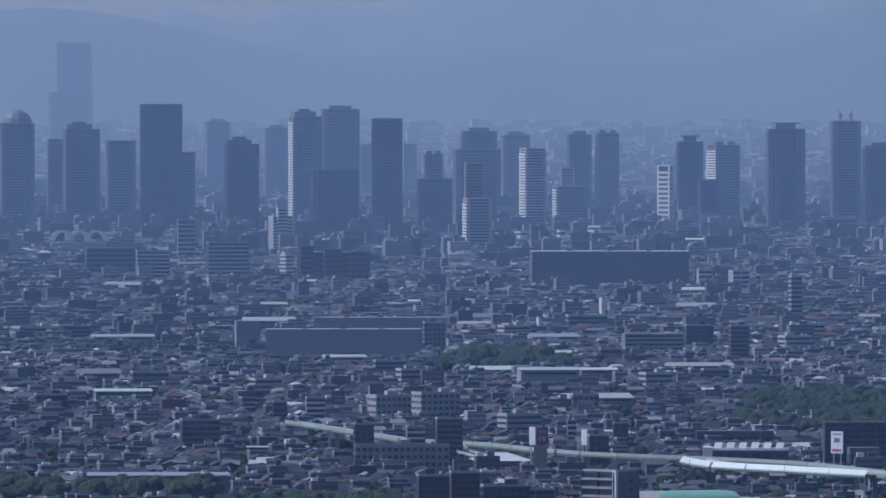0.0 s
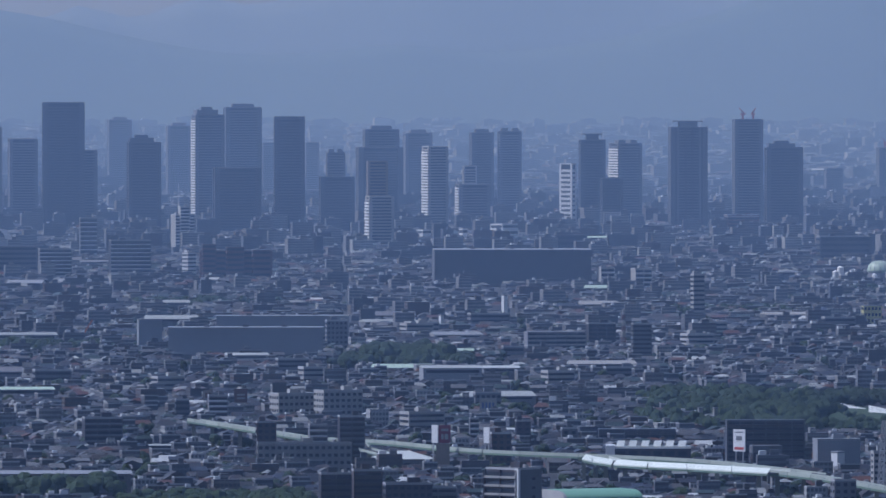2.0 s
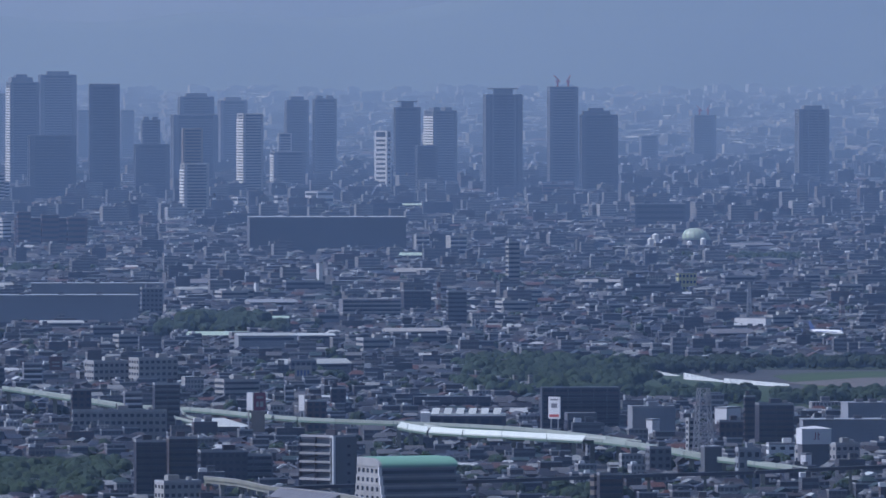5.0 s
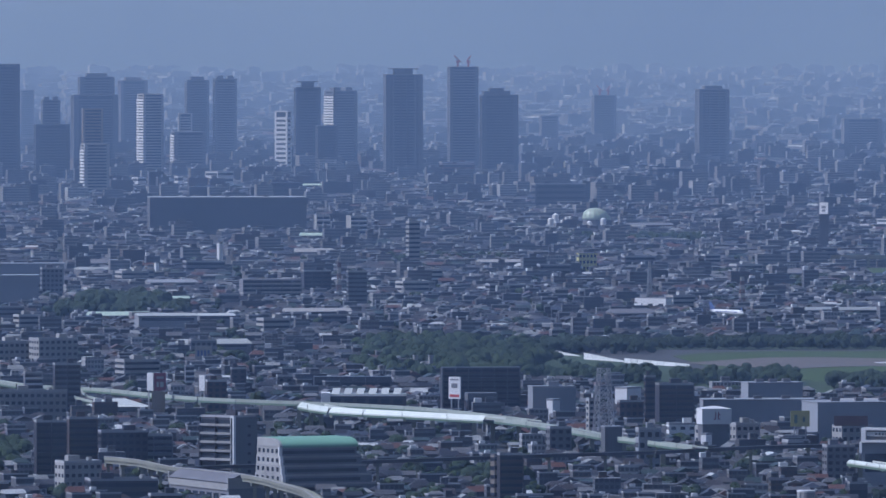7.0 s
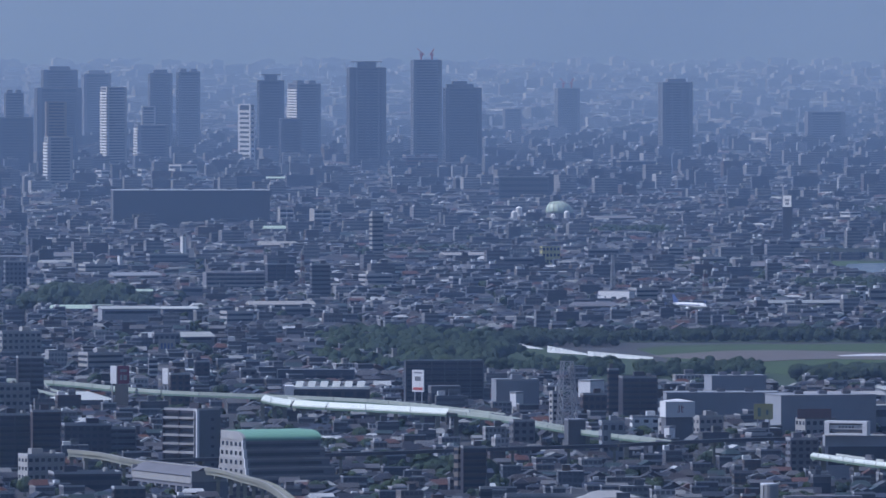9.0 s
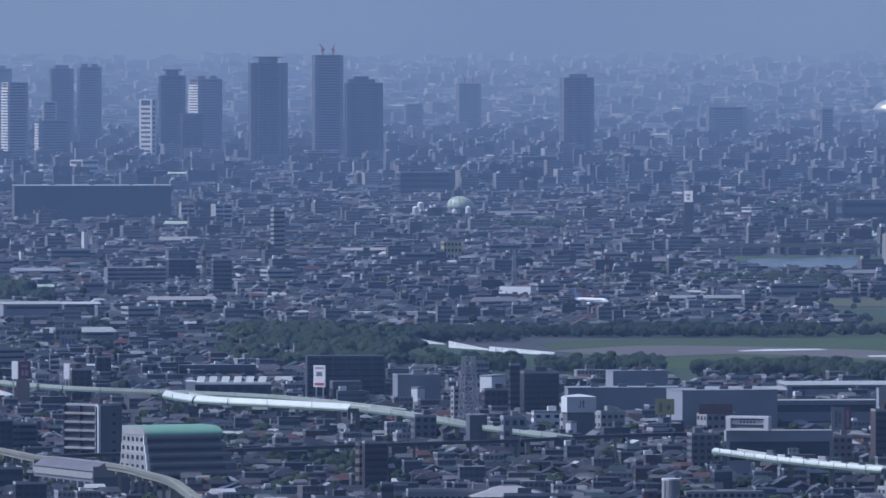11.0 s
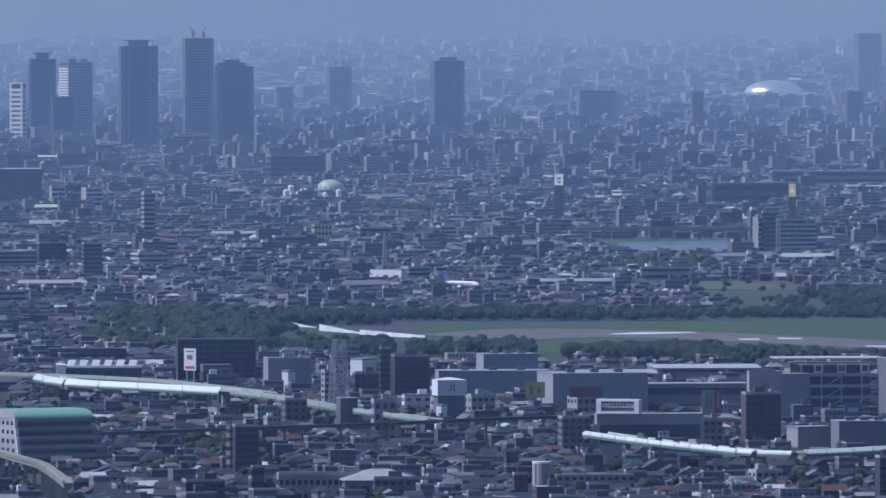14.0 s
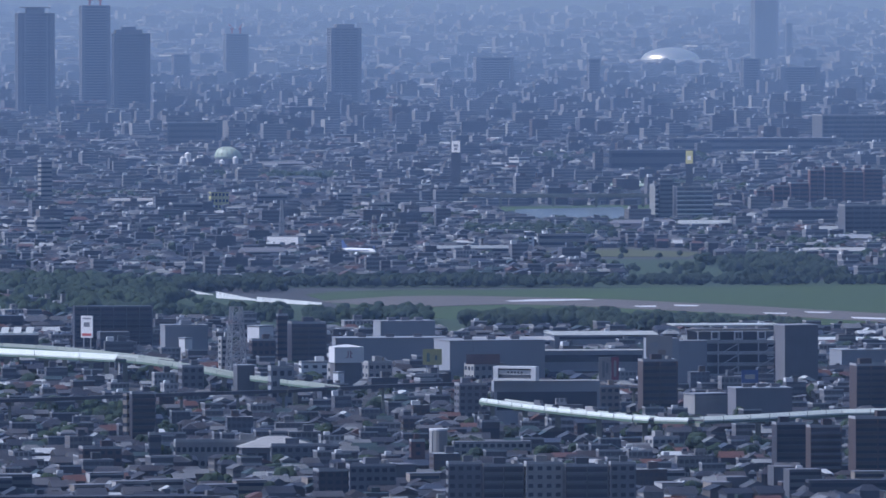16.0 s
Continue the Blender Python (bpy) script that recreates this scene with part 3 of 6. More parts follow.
# middle distance
block(171.4, 10596.0, 161.4, 64.6, 37.8, 0.03, SLATE, "huge dark hall with a flat roof, many storeys high", style='plain', storey=9, gear=False)
block(273.3, 12508.7, 39.7, 23.8, 20.6, 0.14, DARK, "dark block standing behind a huge hall", style='bands', storey=6, gear=False)
block(-115.5, 10821.1, 76.0, 30.4, 33.3, 0.05, BRICK, "dark brick building complex", style='bands', storey=5, gear=False)
block(-142.9, 10754.2, 13.8, 8.3, 40.8, 0.14, BRICK, "brick stair tower with an orange roof", style='bands', storey=5, gear=False)
block(-115.7, 10755.8, 18.2, 10.9, 37.9, 0.14, BRICK, "brick stair tower with an orange roof", style='bands', storey=5, gear=False)
block(-88.2, 10756.0, 18.7, 11.2, 34.9, 0.14, BRICK, "brick stair tower with an orange roof", style='bands', storey=5, gear=False)
block(-302.3, 12074.0, 19.8, 11.9, 47.8, 0.14, SLATE, "dark tower block with white vertical columns", style='balcony', storey=5)
block(-203.0, 12808.3, 25.6, 15.4, 40.8, 0.4, PALE, "stepped white-striped apartment tower", style='balcony', storey=4)
block(-201.5, 12802.0, 12.2, 7.3, 50.7, 0.4, PALE, "white-striped upper tower among city roofs", style='balcony', storey=4)
block(-227.7, 10845.1, 42.2, 21.1, 42.9, 0.14, NAVY, "dark block with a striped end wall", style='balcony', storey=4)
block(-308.3, 10898.2, 34.0, 17.0, 33.0, 0.14, SLATE, "grey apartment block in the haze", style='balcony', storey=4)
block(-165.8, 10895.3, 13.7, 8.2, 28.8, 0.9, WHITE, "small white building among city roofs", style='bands', storey=4)
block(-360.7, 11127.8, 53.4, 16.0, 31.8, 0.14, SLATE, "long dark low block", style='bands', storey=5, gear=False)
block(268.1, 10568.5, 15.1, 9.1, 19.8, 0.4, PALE, "pale apartment block among city roofs", style='balcony', storey=4)
block(304.6, 10572.2, 18.7, 11.2, 18.6, 0.4, PALE, "pale apartment block with balconies", style='balcony', storey=4)
block(310.0, 9034.4, 10.8, 6.5, 44.7, 0.4, PALE, "slim pale tower block with a signboard top", style='bands', storey=4)
block(204.3, 13214.3, 33.3, 20.0, 23.2, 0.9, WHITE, "white cube-like building among city roofs", style='bands', storey=6, gear=False)
block(151.5, 13200.9, 10.0, 6.0, 17.4, 0.9, WHITE, "small white block among city roofs", style='bands', storey=6, gear=False)
block(101.3, 13287.5, 16.7, 10.0, 14.6, 0.9, WHITE, "small white block among city roofs", style='bands', storey=6, gear=False)
block(543.5, 14088.2, 43.3, 26.0, 18.6, 0.14, BRICK, "pink-brown twin block among city roofs", style='bands', storey=4)
block(206.4, 8294.8, 22.1, 13.3, 20.5, 0.14, DARK, "dark square block of flats", style='balcony', storey=3.2, balcony=DARK)
block(227.6, 7890.6, 14.6, 8.7, 30.4, 0.14, SLATE, "tall grey slab block", style='bands', storey=3.3)
block(166.9, 8171.6, 47.3, 18.9, 17.1, 0.14, GREY, "long curved-looking parking deck with open floors", style='balcony', storey=3.2, gear=False, balcony=PALE)
block(-157.2, 8245.3, 19.0, 11.4, 24.9, 0.14, HALL, "grey plant tower beside a works", style='plain', storey=14, gear=False)
block(-52.0, 8466.9, 109.0, 27.2, 22.3, 0.02, HALL, "long upper hall of a large works", style='plain', storey=8, gear=False)
block(-77.9, 8020.8, 120.8, 30.2, 24.2, 0.02, HALL, "long low works building with a flat roof", style='plain', storey=7, gear=False)
block(-7.3, 8292.9, 17.0, 10.2, 22.8, 0.14, GREY, "grey office block of a works", style='windows', storey=3.6)
block(143.6, 9269.5, 5.1, 3.1, 20.9, 0.9, WHITE, "narrow white slab of a stair tower", style='plain', storey=20, gear=False)
block(82.2, 8806.2, 4.0, 2.4, 14.5, 0.9, WHITE, "narrow white sign tower", style='plain', storey=20, gear=False)
block(64.4, 8671.8, 25.6, 15.4, 11.9, 0.4, PALE, "long pale office block", style='bands', storey=3.5)
block(-34.5, 6658.5, 25.4, 15.2, 16.8, 0.4, PALE, "pale office block with rows of windows", style='windows', storey=3.6, bay=3.6)
block(-4.6, 6638.7, 27.5, 16.5, 19.3, 0.4, PALE, "larger pale office block with rows of windows", style='windows', storey=3.6, bay=3.6)
block(-144.4, 6099.8, 22.5, 13.5, 20.5, 0.14, DARK, "dark grey apartment block", style='balcony', storey=3, balcony=GREY)
block(-105.1, 6608.3, 8.8, 5.3, 14.5, 0.14, NAVY, "slim dark office tower", style='bands', storey=3.5)
block(-23.3, 5799.0, 53.1, 13.3, 16.6, 0.04, PALE, "long school building with rows of windows", style='windows', storey=3.6, bay=3.4)
block(3.2, 5812.4, 14.3, 8.6, 31.3, 0.14, DARK, "dark apartment block beside a road", style='balcony', storey=3, balcony=SLATE)
block(-15.7, 5826.9, 10.1, 6.1, 26.0, 0.14, GREY, "grey flats with balconies", style='balcony', storey=3)
block(-45.2, 5843.3, 11.1, 6.6, 27.0, 0.14, BROWN, "brown tiled corner block", style='windows', storey=3.2)
block(87.7, 5795.4, 11.3, 6.8, 22.3, 0.14, BROWN, "brown flats before a raised road", style='windows', storey=3.1)
block(106.9, 6183.8, 8.9, 5.3, 15.7, 0.14, DARK, "dark flats among city roofs", style='windows', storey=3)
block(134.0, 6148.1, 9.5, 5.7, 12.5, 0.14, SLATE, "slate blue block among city roofs", style='windows', storey=3.4)
block(77.9, 6218.8, 5.4, 3.3, 16.1, 0.14, GREY, "slim flats with white balconies", style='balcony', storey=3)
shed(-152.2, 5486.5, 75.1, 18.8, 12.7, 0.02, SLATE, HALL, "long hall with a pale flat roof and a columned front")
shed(113.4, 7505.6, 26.1, 20.9, 8.7, 0.08, GREY, SHEET, "hall with a bright white sheet roof")
shed(75.1, 7331.2, 41.8, 33.5, 14.1, 0.08, HALL, OLD_SHEET, "wide grey hall with a pale roof")
shed(-218.8, 7015.1, 38.2, 30.6, 8.9, 0.08, GREY, COPPER, "long hall with a pale green roof")
shed(-75.5, 7840.8, 31.7, 25.4, 8.6, 0.08, HALL, OLD_SHEET, "hall with a white roof")
shed(-261.1, 8374.0, 50.0, 40.0, 10.1, 0.08, HALL, OLD_SHEET, "long low hall with a white roof")
shed(-132.4, 6103.3, 19.9, 5.0, 5.0, 0.05, DARK, OLD_SHEET, "long railway platform canopy with a white roof", pitch=0.8)
shed(-98.0, 6077.6, 35.9, 5.4, 5.4, 0.05, DARK, OLD_SHEET, "long railway platform canopy with a white roof", pitch=0.8)
block(93.8, 6791.5, 17.4, 10.4, 13.1, 0.14, GREY, "grey office with a rooftop sign frame", style='windows', storey=3.5)
block(47.8, 6387.6, 24.3, 14.6, 14.0, 0.4, PALE, "pale low office with window bands", style='bands', storey=3.5)
block(-82.4, 6609.4, 11.9, 7.1, 17.1, 0.14, GREY, "grey flats with balconies", style='balcony', storey=3.1)
block(-337.9, 8537.5, 36.6, 22.0, 13.1, 0.4, PALE, "mid-height block with rows of window bands", style='bands', storey=3.3, group='middle blocks')
block(-308.3, 8564.4, 26.3, 15.8, 13.2, 0.14, GREY, "mid-height block with rows of window bands", style='bands', storey=3.3, group='middle blocks')
block(-39.1, 7556.2, 23.2, 13.9, 13.3, 0.14, GREY, "mid-height block with rows of window bands", style='bands', storey=3.3, group='middle blocks')
block(124.8, 8946.6, 34.4, 20.6, 12.3, 0.14, GREY, "mid-height block with rows of window bands", style='bands', storey=3.3, group='middle blocks')
block(59.9, 8636.1, 24.7, 14.8, 11.4, 0.4, PALE, "mid-height block with rows of window bands", style='bands', storey=3.3, group='middle blocks')
block(151.6, 7322.7, 20.9, 12.6, 11.3, 0.4, PALE, "mid-height block with rows of window bands", style='bands', storey=3.3, group='middle blocks')
block(199.3, 7449.9, 22.9, 13.7, 10.2, 0.14, GREY, "mid-height block with rows of window bands", style='bands', storey=3.3, group='middle blocks')
block(308.3, 8671.4, 24.8, 14.9, 11.9, 0.4, PALE, "mid-height block with rows of window bands", style='bands', storey=3.3, group='middle blocks')
block(130.5, 8010.6, 16.4, 9.9, 9.7, 0.14, GREY, "mid-height block with rows of window bands", style='bands', storey=3.3, group='middle blocks')
block(-23.8, 7321.1, 17.4, 10.5, 14.1, 0.4, PALE, "mid-height block with rows of window bands", style='bands', storey=3.3, group='middle blocks')
block(-209.2, 7322.5, 26.3, 15.8, 12.1, 0.14, GREY, "mid-height block with rows of window bands", style='bands', storey=3.3, group='middle blocks')
block(-261.6, 6847.7, 21.1, 12.6, 11.3, 0.14, BROWN, "mid-height block with rows of window bands", style='bands', storey=3.3, group='middle blocks')
block(-124.4, 7198.3, 20.6, 12.3, 11.1, 0.4, PALE, "mid-height block with rows of window bands", style='bands', storey=3.3, group='middle blocks')
block(515.0, 9142.5, 28.1, 16.9, 11.6, 0.14, GREY, "mid-height block with rows of window bands", style='bands', storey=3.3, group='middle blocks')
block(592.9, 8872.6, 25.4, 15.3, 10.8, 0.4, PALE, "mid-height block with rows of window bands", style='bands', storey=3.3, group='middle blocks')
block(576.5, 9097.7, 15.2, 9.1, 14.0, 0.4, PALE, "mid-height block with rows of window bands", style='bands', storey=3.3, group='middle blocks')
block(358.0, 8256.5, 29.6, 17.8, 10.5, 0.14, GREY, "mid-height block with rows of window bands", style='bands', storey=3.3, group='middle blocks')
block(284.7, 8308.2, 23.8, 14.3, 11.4, 0.4, PALE, "mid-height block with rows of window bands", style='bands', storey=3.3, group='middle blocks')
block(423.9, 8821.3, 27.1, 16.3, 12.1, 0.14, GREY, "mid-height block with rows of window bands", style='bands', storey=3.3, group='middle blocks')
block(688.0, 9297.3, 28.7, 17.2, 15.4, 0.14, GREY, "mid-height block with rows of window bands", style='bands', storey=3.3, group='middle blocks')
block(480.1, 7939.9, 19.0, 11.4, 10.1, 0.4, PALE, "mid-height block with rows of window bands", style='bands', storey=3.3, group='middle blocks')

# before the airfield
block(238.2, 5825.3, 44.3, 13.3, 28.9, 0.05, NAVY, "wide dark parking building with open decks", style='balcony', storey=3.2, gear=False, balcony=DARK)
block(236.6, 5776.0, 16.9, 10.1, 16.2, 0.14, SLATE, "slate blue block before a dark parking building", style='bands', storey=9, gear=False)
block(175.1, 6167.0, 46.1, 13.8, 11.5, 0.03, NAVY, "long dark ribbed hall", style='balcony', storey=12, gear=False, balcony=DARK)
block(275.8, 5761.7, 24.5, 14.7, 20.0, 0.14, HALL, "grey-blue office block with a roof tower", style='plain', storey=12)
block(275.6, 5741.0, 7.0, 4.2, 13.6, 0.9, WHITE, "white windowless block among city roofs", style='plain', storey=20, gear=False)
block(286.9, 5529.2, 6.6, 4.0, 21.9, 0.4, PALE, "slim pale flats with dark windows", style='windows', storey=3)
block(311.9, 5618.3, 13.3, 8.0, 17.3, 0.14, BROWN, "brown block with a cream cap", style='windows', storey=4)
block(322.9, 5838.5, 13.9, 8.3, 16.7, 0.9, WHITE, "white block with a stepped roof", style='plain', storey=14, gear=False)
block(323.8, 5637.6, 5.8, 3.5, 30.2, 0.14, BROWN, "slim dark brown tower", style='bands', storey=3.2)
block(334.5, 5589.9, 19.2, 11.5, 27.7, 0.14, DARK, "dark brown apartment tower with balconies", style='balcony', storey=3, balcony=BROWN)
block(330.4, 5458.1, 14.8, 8.9, 11.4, 0.1, WHITE, "white four-storey office with square windows", style='windows', storey=3.3, bay=4)
block(342.7, 5390.3, 16.0, 9.6, 12.8, 0.4, PALE, "pale office below a rooftop sign", style='windows', storey=3.4)
block(334.0, 5304.9, 5.4, 3.2, 12.3, 0.9, WHITE, "white stair tower among city roofs", style='plain', storey=15, gear=False)
block(361.7, 5423.4, 14.2, 8.5, 12.9, 0.4, PALE, "pale corner office among city roofs", style='windows', storey=3.4)
block(403.9, 5822.4, 32.1, 16.1, 19.9, 0.2, HALL, "grey hall with a bright sloping roof edge", style='plain', storey=20, gear=False)
block(382.0, 5622.5, 61.4, 21.5, 18.0, 0.03, HALL, "long grey-blue shopping hall with a flat roof", style='plain', storey=18, gear=False)
block(421.2, 5419.4, 52.2, 31.3, 24.5, 0.2, HALL, "large grey-blue shopping hall with corner columns", style='plain', storey=22, gear=False)
block(478.6, 5460.8, 56.5, 17.0, 17.5, 0.05, HALL, "lower wing of a shopping hall", style='bands', storey=8, gear=False)
block(415.9, 5380.4, 18.8, 11.3, 14.0, 0.4, PALE, "pale shop building with a brown sign", style='windows', storey=4, gear=False)
block(502.9, 5316.5, 16.7, 10.0, 28.8, 0.1, HALL, "tall grey windowless block", style='plain', storey=40, gear=False)
block(524.8, 5382.8, 15.5, 9.3, 25.0, 0.1, HALL, "pale windowless block with a stepped roof", style='plain', storey=40, gear=False)
block(580.6, 5384.1, 19.5, 13.4, 33.3, 0.35, GREY, "tall slate-grey office part of a car park", style='plain', storey=12, gear=False)
block(472.4, 5013.9, 17.3, 10.4, 29.9, 0.14, BROWN, "dark brown apartment tower with a grey roof room", style='balcony', storey=3, balcony=BROWN)
block(448.3, 5012.9, 9.8, 5.9, 17.2, 0.14, TAN, "tan block with a white side strip", style='windows', storey=3.2)
block(636.5, 5540.2, 36.3, 21.8, 14.1, 0.2, HALL, "wide hall with pale blue sloping roofs", style='plain', storey=20, gear=False)
block(580.9, 5025.8, 22.0, 13.2, 27.0, 0.14, BROWN, "dark brown tower block", style='balcony', storey=3, balcony=BROWN)
block(494.3, 4991.1, 19.1, 11.5, 14.3, 0.4, PALE, "pale concrete hall among city roofs", style='plain', storey=14, gear=False)
block(518.7, 4972.9, 28.2, 16.9, 17.9, 0.14, GREY, "slate blue shop building with a sign", style='plain', storey=12, gear=False)
block(379.3, 4996.1, 14.3, 8.6, 19.3, 0.2, GREY, "grey flats beside a raised road", style='windows', storey=3.1)
block(481.4, 4490.3, 13.9, 8.3, 23.1, 0.14, DARK, "dark apartment tower with balconies", style='balcony', storey=3, balcony=DARK)
block(491.0, 4441.8, 13.7, 8.2, 24.1, 0.14, BROWN, "brown apartment tower with balconies", style='balcony', storey=3, balcony=GREY)
block(510.6, 4419.1, 19.8, 11.9, 28.9, 0.14, BROWN, "large dark brown apartment tower", style='balcony', storey=3, balcony=BROWN)

block(254.8, 5250, 11.5, 9, 18, 0.2, SLATE, "grey office before a raised road", style='windows', storey=3.4)
block(279, 5195, 9, 8, 20.5, 0.2, SLATE, "slate grey block at the foot of a mast", style='plain', storey=12, gear=False)
block(295, 5150, 11.5, 8, 21.5, 0.15, HALL, "pale grey office with square windows", style='windows', storey=5, bay=3.4)

shed(523, 5900, 60, 44, 10, 0.05, HALL, OLD_SHEET, "wide low hall with a weathered flat sheet roof")
shed(466, 5845, 46, 36, 9, 0.05, HALL, PALE, "wide low hall with a pale roof")
shed(600, 5800, 54, 40, 9, 0.05, HALL, OLD_SHEET, "wide low hall with a weathered pale roof")
shed(668, 5905, 38, 22, 6, 0.05, GREY, SHEET, "low hall with a bright white roof")

# foreground
mansion = block(81.9, 5013, 20, 18, 33.6, -0.7, DARK, "dark mansion block with pale balcony slabs on its sunny face", style='balcony', storey=4.2, balcony=PALE)
part("corner_wall", Geo().box(10.3, -9.2, 0, 2.2, 1.6, 34.2), WHITE, mansion, "white lit stair wall")
part("end_wall", Geo().box(10.2, 0.8, 0, 0.5, 17, 33.6), SLATE, mansion, "grey end wall with small windows")
for storey in range(7):
    part("window", Geo().box(10.5, 3, 2 + storey * 4.4, 0.3, 2.2, 1.3), GLASS, mansion)
block(-5.1, 5005.8, 14.9, 8.9, 31.4, 0.14, DARK, "dark apartment tower among city roofs", style='balcony', storey=3.1, balcony=DARK)
block(10.4, 5040.6, 13.9, 8.4, 31.6, 0.14, BROWN, "dark brown apartment tower", style='balcony', storey=3.1, balcony=DARK)
block(30.9, 5141.2, 23.7, 14.2, 20.9, 0.14, DARK, "dark wide flats among city roofs", style='windows', storey=3.1)
block(45.6, 5151.5, 19.3, 11.6, 18.7, 0.14, SLATE, "dark grey flats among city roofs", style='balcony', storey=3.1, balcony=SLATE)
block(8.3, 4904.9, 19.4, 11.6, 16.2, 0.4, PALE, "cream office with a stepped roof tower", style='windows', storey=3.4, bay=3)
block(28.3, 4795.9, 31.9, 19.2, 12.7, 0.14, DARK, "dark flat-roofed block close to the track", style='bands', storey=4)
block(202.0, 4779.7, 3.0, 2.4, 24.8, 0.9, TAN, "tan lit stair tower", style='bands', storey=4, gear=False)
block(208.9, 4770.7, 11.0, 6.6, 25.2, 0.14, DARK, "dark apartment block with tan edges", style='balcony', storey=3.1, balcony=BROWN)
block(369.2, 4747.8, 8.5, 5.1, 12.6, 0.14, NAVY, "small dark cube building", style='bands', storey=8)
block(236.2, 4571.9, 43.5, 8.7, 12.4, 0.04, PALE, "long school building with arched windows", style='windows', storey=4.2, bay=2.6)
block(271.5, 4553.1, 30.4, 6.1, 11.3, 0.05, GREY, "grey school wing among city roofs", style='windows', storey=3.5)
block(206.0, 4580.8, 5.4, 3.2, 15.2, 0.14, NAVY, "slim navy tower with a white roof", style='bands', storey=4)
block(370.4, 4778.2, 8.6, 5.2, 12.7, 0.14, NAVY, "dark cube-like block among city roofs", style='windows', storey=4)
block(320.3, 4533.3, 6.3, 3.8, 14.0, 0.14, BRICK, "orange-brown brick tower house", style='windows', storey=3.2)
block(310.4, 4125.6, 13.7, 6.9, 24.6, 0.06, GREY, "apartment block of a long row with white roof edges", style='windows', storey=3.1, balcony=SLATE)
block(325.8, 4125.2, 16.2, 8.1, 23.7, 0.06, NAVY, "apartment block of a long row with white roof edges", style='balcony', storey=3.1, balcony=SLATE)
block(342.3, 4123.6, 14.8, 7.4, 24.6, 0.06, PALE, "apartment block of a long row with white roof edges", style='windows', storey=3.1, balcony=SLATE)
block(359.3, 4123.0, 17.3, 8.6, 23.7, 0.06, NAVY, "apartment block of a long row with white roof edges", style='balcony', storey=3.1, balcony=SLATE)
block(374.0, 4120.0, 10.4, 5.2, 24.6, 0.06, GREY, "apartment block of a long row with white roof edges", style='windows', storey=3.1, balcony=SLATE)
block(281.1, 4256.5, 19.7, 11.8, 17.4, 0.14, GREY, "dark grey house-like block", style='windows', storey=3)
block(268.2, 4257.4, 19.7, 11.8, 15.3, 0.14, DARK, "dark low block of flats", style='windows', storey=3)
block(359.5, 4611.9, 35.4, 7.1, 9.9, 0.03, PALE, "long pale house row with a flat roof", style='windows', storey=3.2, gear=False)
block(178.1, 4489.7, 17.3, 10.4, 13.6, 0.14, BROWN, "brown flats among city roofs", style='windows', storey=3)
block(441.2, 4660, 13.6, 8.1, 9, 0.4, PALE, "pale corner house with flat roof", style='windows', storey=3)
block(46.5, 4582.7, 14.1, 8.5, 15.6, 0.14, DARK, "dark flats beside the track", style='windows', storey=3.1)

block(481, 4250, 36, 10, 10.8, 0.03, DARK, "long dark flat-roofed building at the foot of the hill", style='bands', storey=3.6, gear=False)
block(164, 4140, 82, 12, 11.2, 0.0, DARK, "long dark flat-roofed hall at the foot of the hill", style='bands', storey=12, gear=False)

# behind the airfield
block(454.0, 7860.1, 27.9, 8.4, 10.8, -0.6, WHITE, "white hangar office with a columned front", style='windows', storey=7, bay=7, gear=False)
shed(310.3, 7391.1, 29.9, 23.9, 4.9, 0.08, HALL, OLD_SHEET, "low hall with a white roof")
shed(355.3, 7374.1, 28.0, 22.4, 5.3, 0.08, HALL, OLD_SHEET, "low hall with a white roof")
shed(578.6, 7682.7, 65.9, 52.8, 7.6, 0.08, HALL, OLD_SHEET, "long low hall with a grey roof")
block(674.0, 7941.4, 39.1, 7.8, 10.1, 0.05, PALE, "long pale station building beside a tower", style='bands', storey=5, gear=False)
block(832.0, 8758.7, 11.3, 6.8, 33.9, 0.14, SLATE, "tall apartment tower with striped white ends", style='bands', storey=3.4)
block(822.3, 8759.7, 7.5, 4.5, 29.0, 0.9, PALE, "pale striped balcony end of an apartment tower", style='balcony', storey=4)
block(855.6, 8764.5, 31.6, 18.9, 27.1, 0.14, GREY, "grey apartment slab with balcony lines", style='balcony', storey=3.6)
block(947.6, 9054.9, 15.4, 9.2, 17.0, 0.14, BRICK, "reddish brown stepped apartment tower of an estate", style='balcony', storey=3.6, balcony=BRICK, group='brick estate')
block(963.2, 9054.1, 16.3, 9.8, 21.0, 0.14, BRICK, "reddish brown stepped apartment tower of an estate", style='balcony', storey=3.6, balcony=BRICK, group='brick estate')
block(978.1, 9053.0, 16.3, 9.8, 23.5, 0.14, BRICK, "reddish brown stepped apartment tower of an estate", style='balcony', storey=3.6, balcony=BRICK, group='brick estate')
block(994.3, 9051.0, 14.0, 8.4, 35.0, 0.14, BRICK, "reddish brown stepped apartment tower of an estate", style='balcony', storey=3.6, balcony=BRICK, group='brick estate')
block(1008.1, 9050.8, 16.3, 9.8, 38.0, 0.14, BRICK, "reddish brown stepped apartment tower of an estate", style='balcony', storey=3.6, balcony=BRICK, group='brick estate')
block(1026.9, 9050.3, 18.7, 11.2, 33.5, 0.14, BRICK, "reddish brown stepped apartment tower of an estate", style='balcony', storey=3.6, balcony=BRICK, group='brick estate')
block(1043.1, 9048.3, 16.3, 9.8, 36.0, 0.14, BRICK, "reddish brown stepped apartment tower of an estate", style='balcony', storey=3.6, balcony=BRICK, group='brick estate')
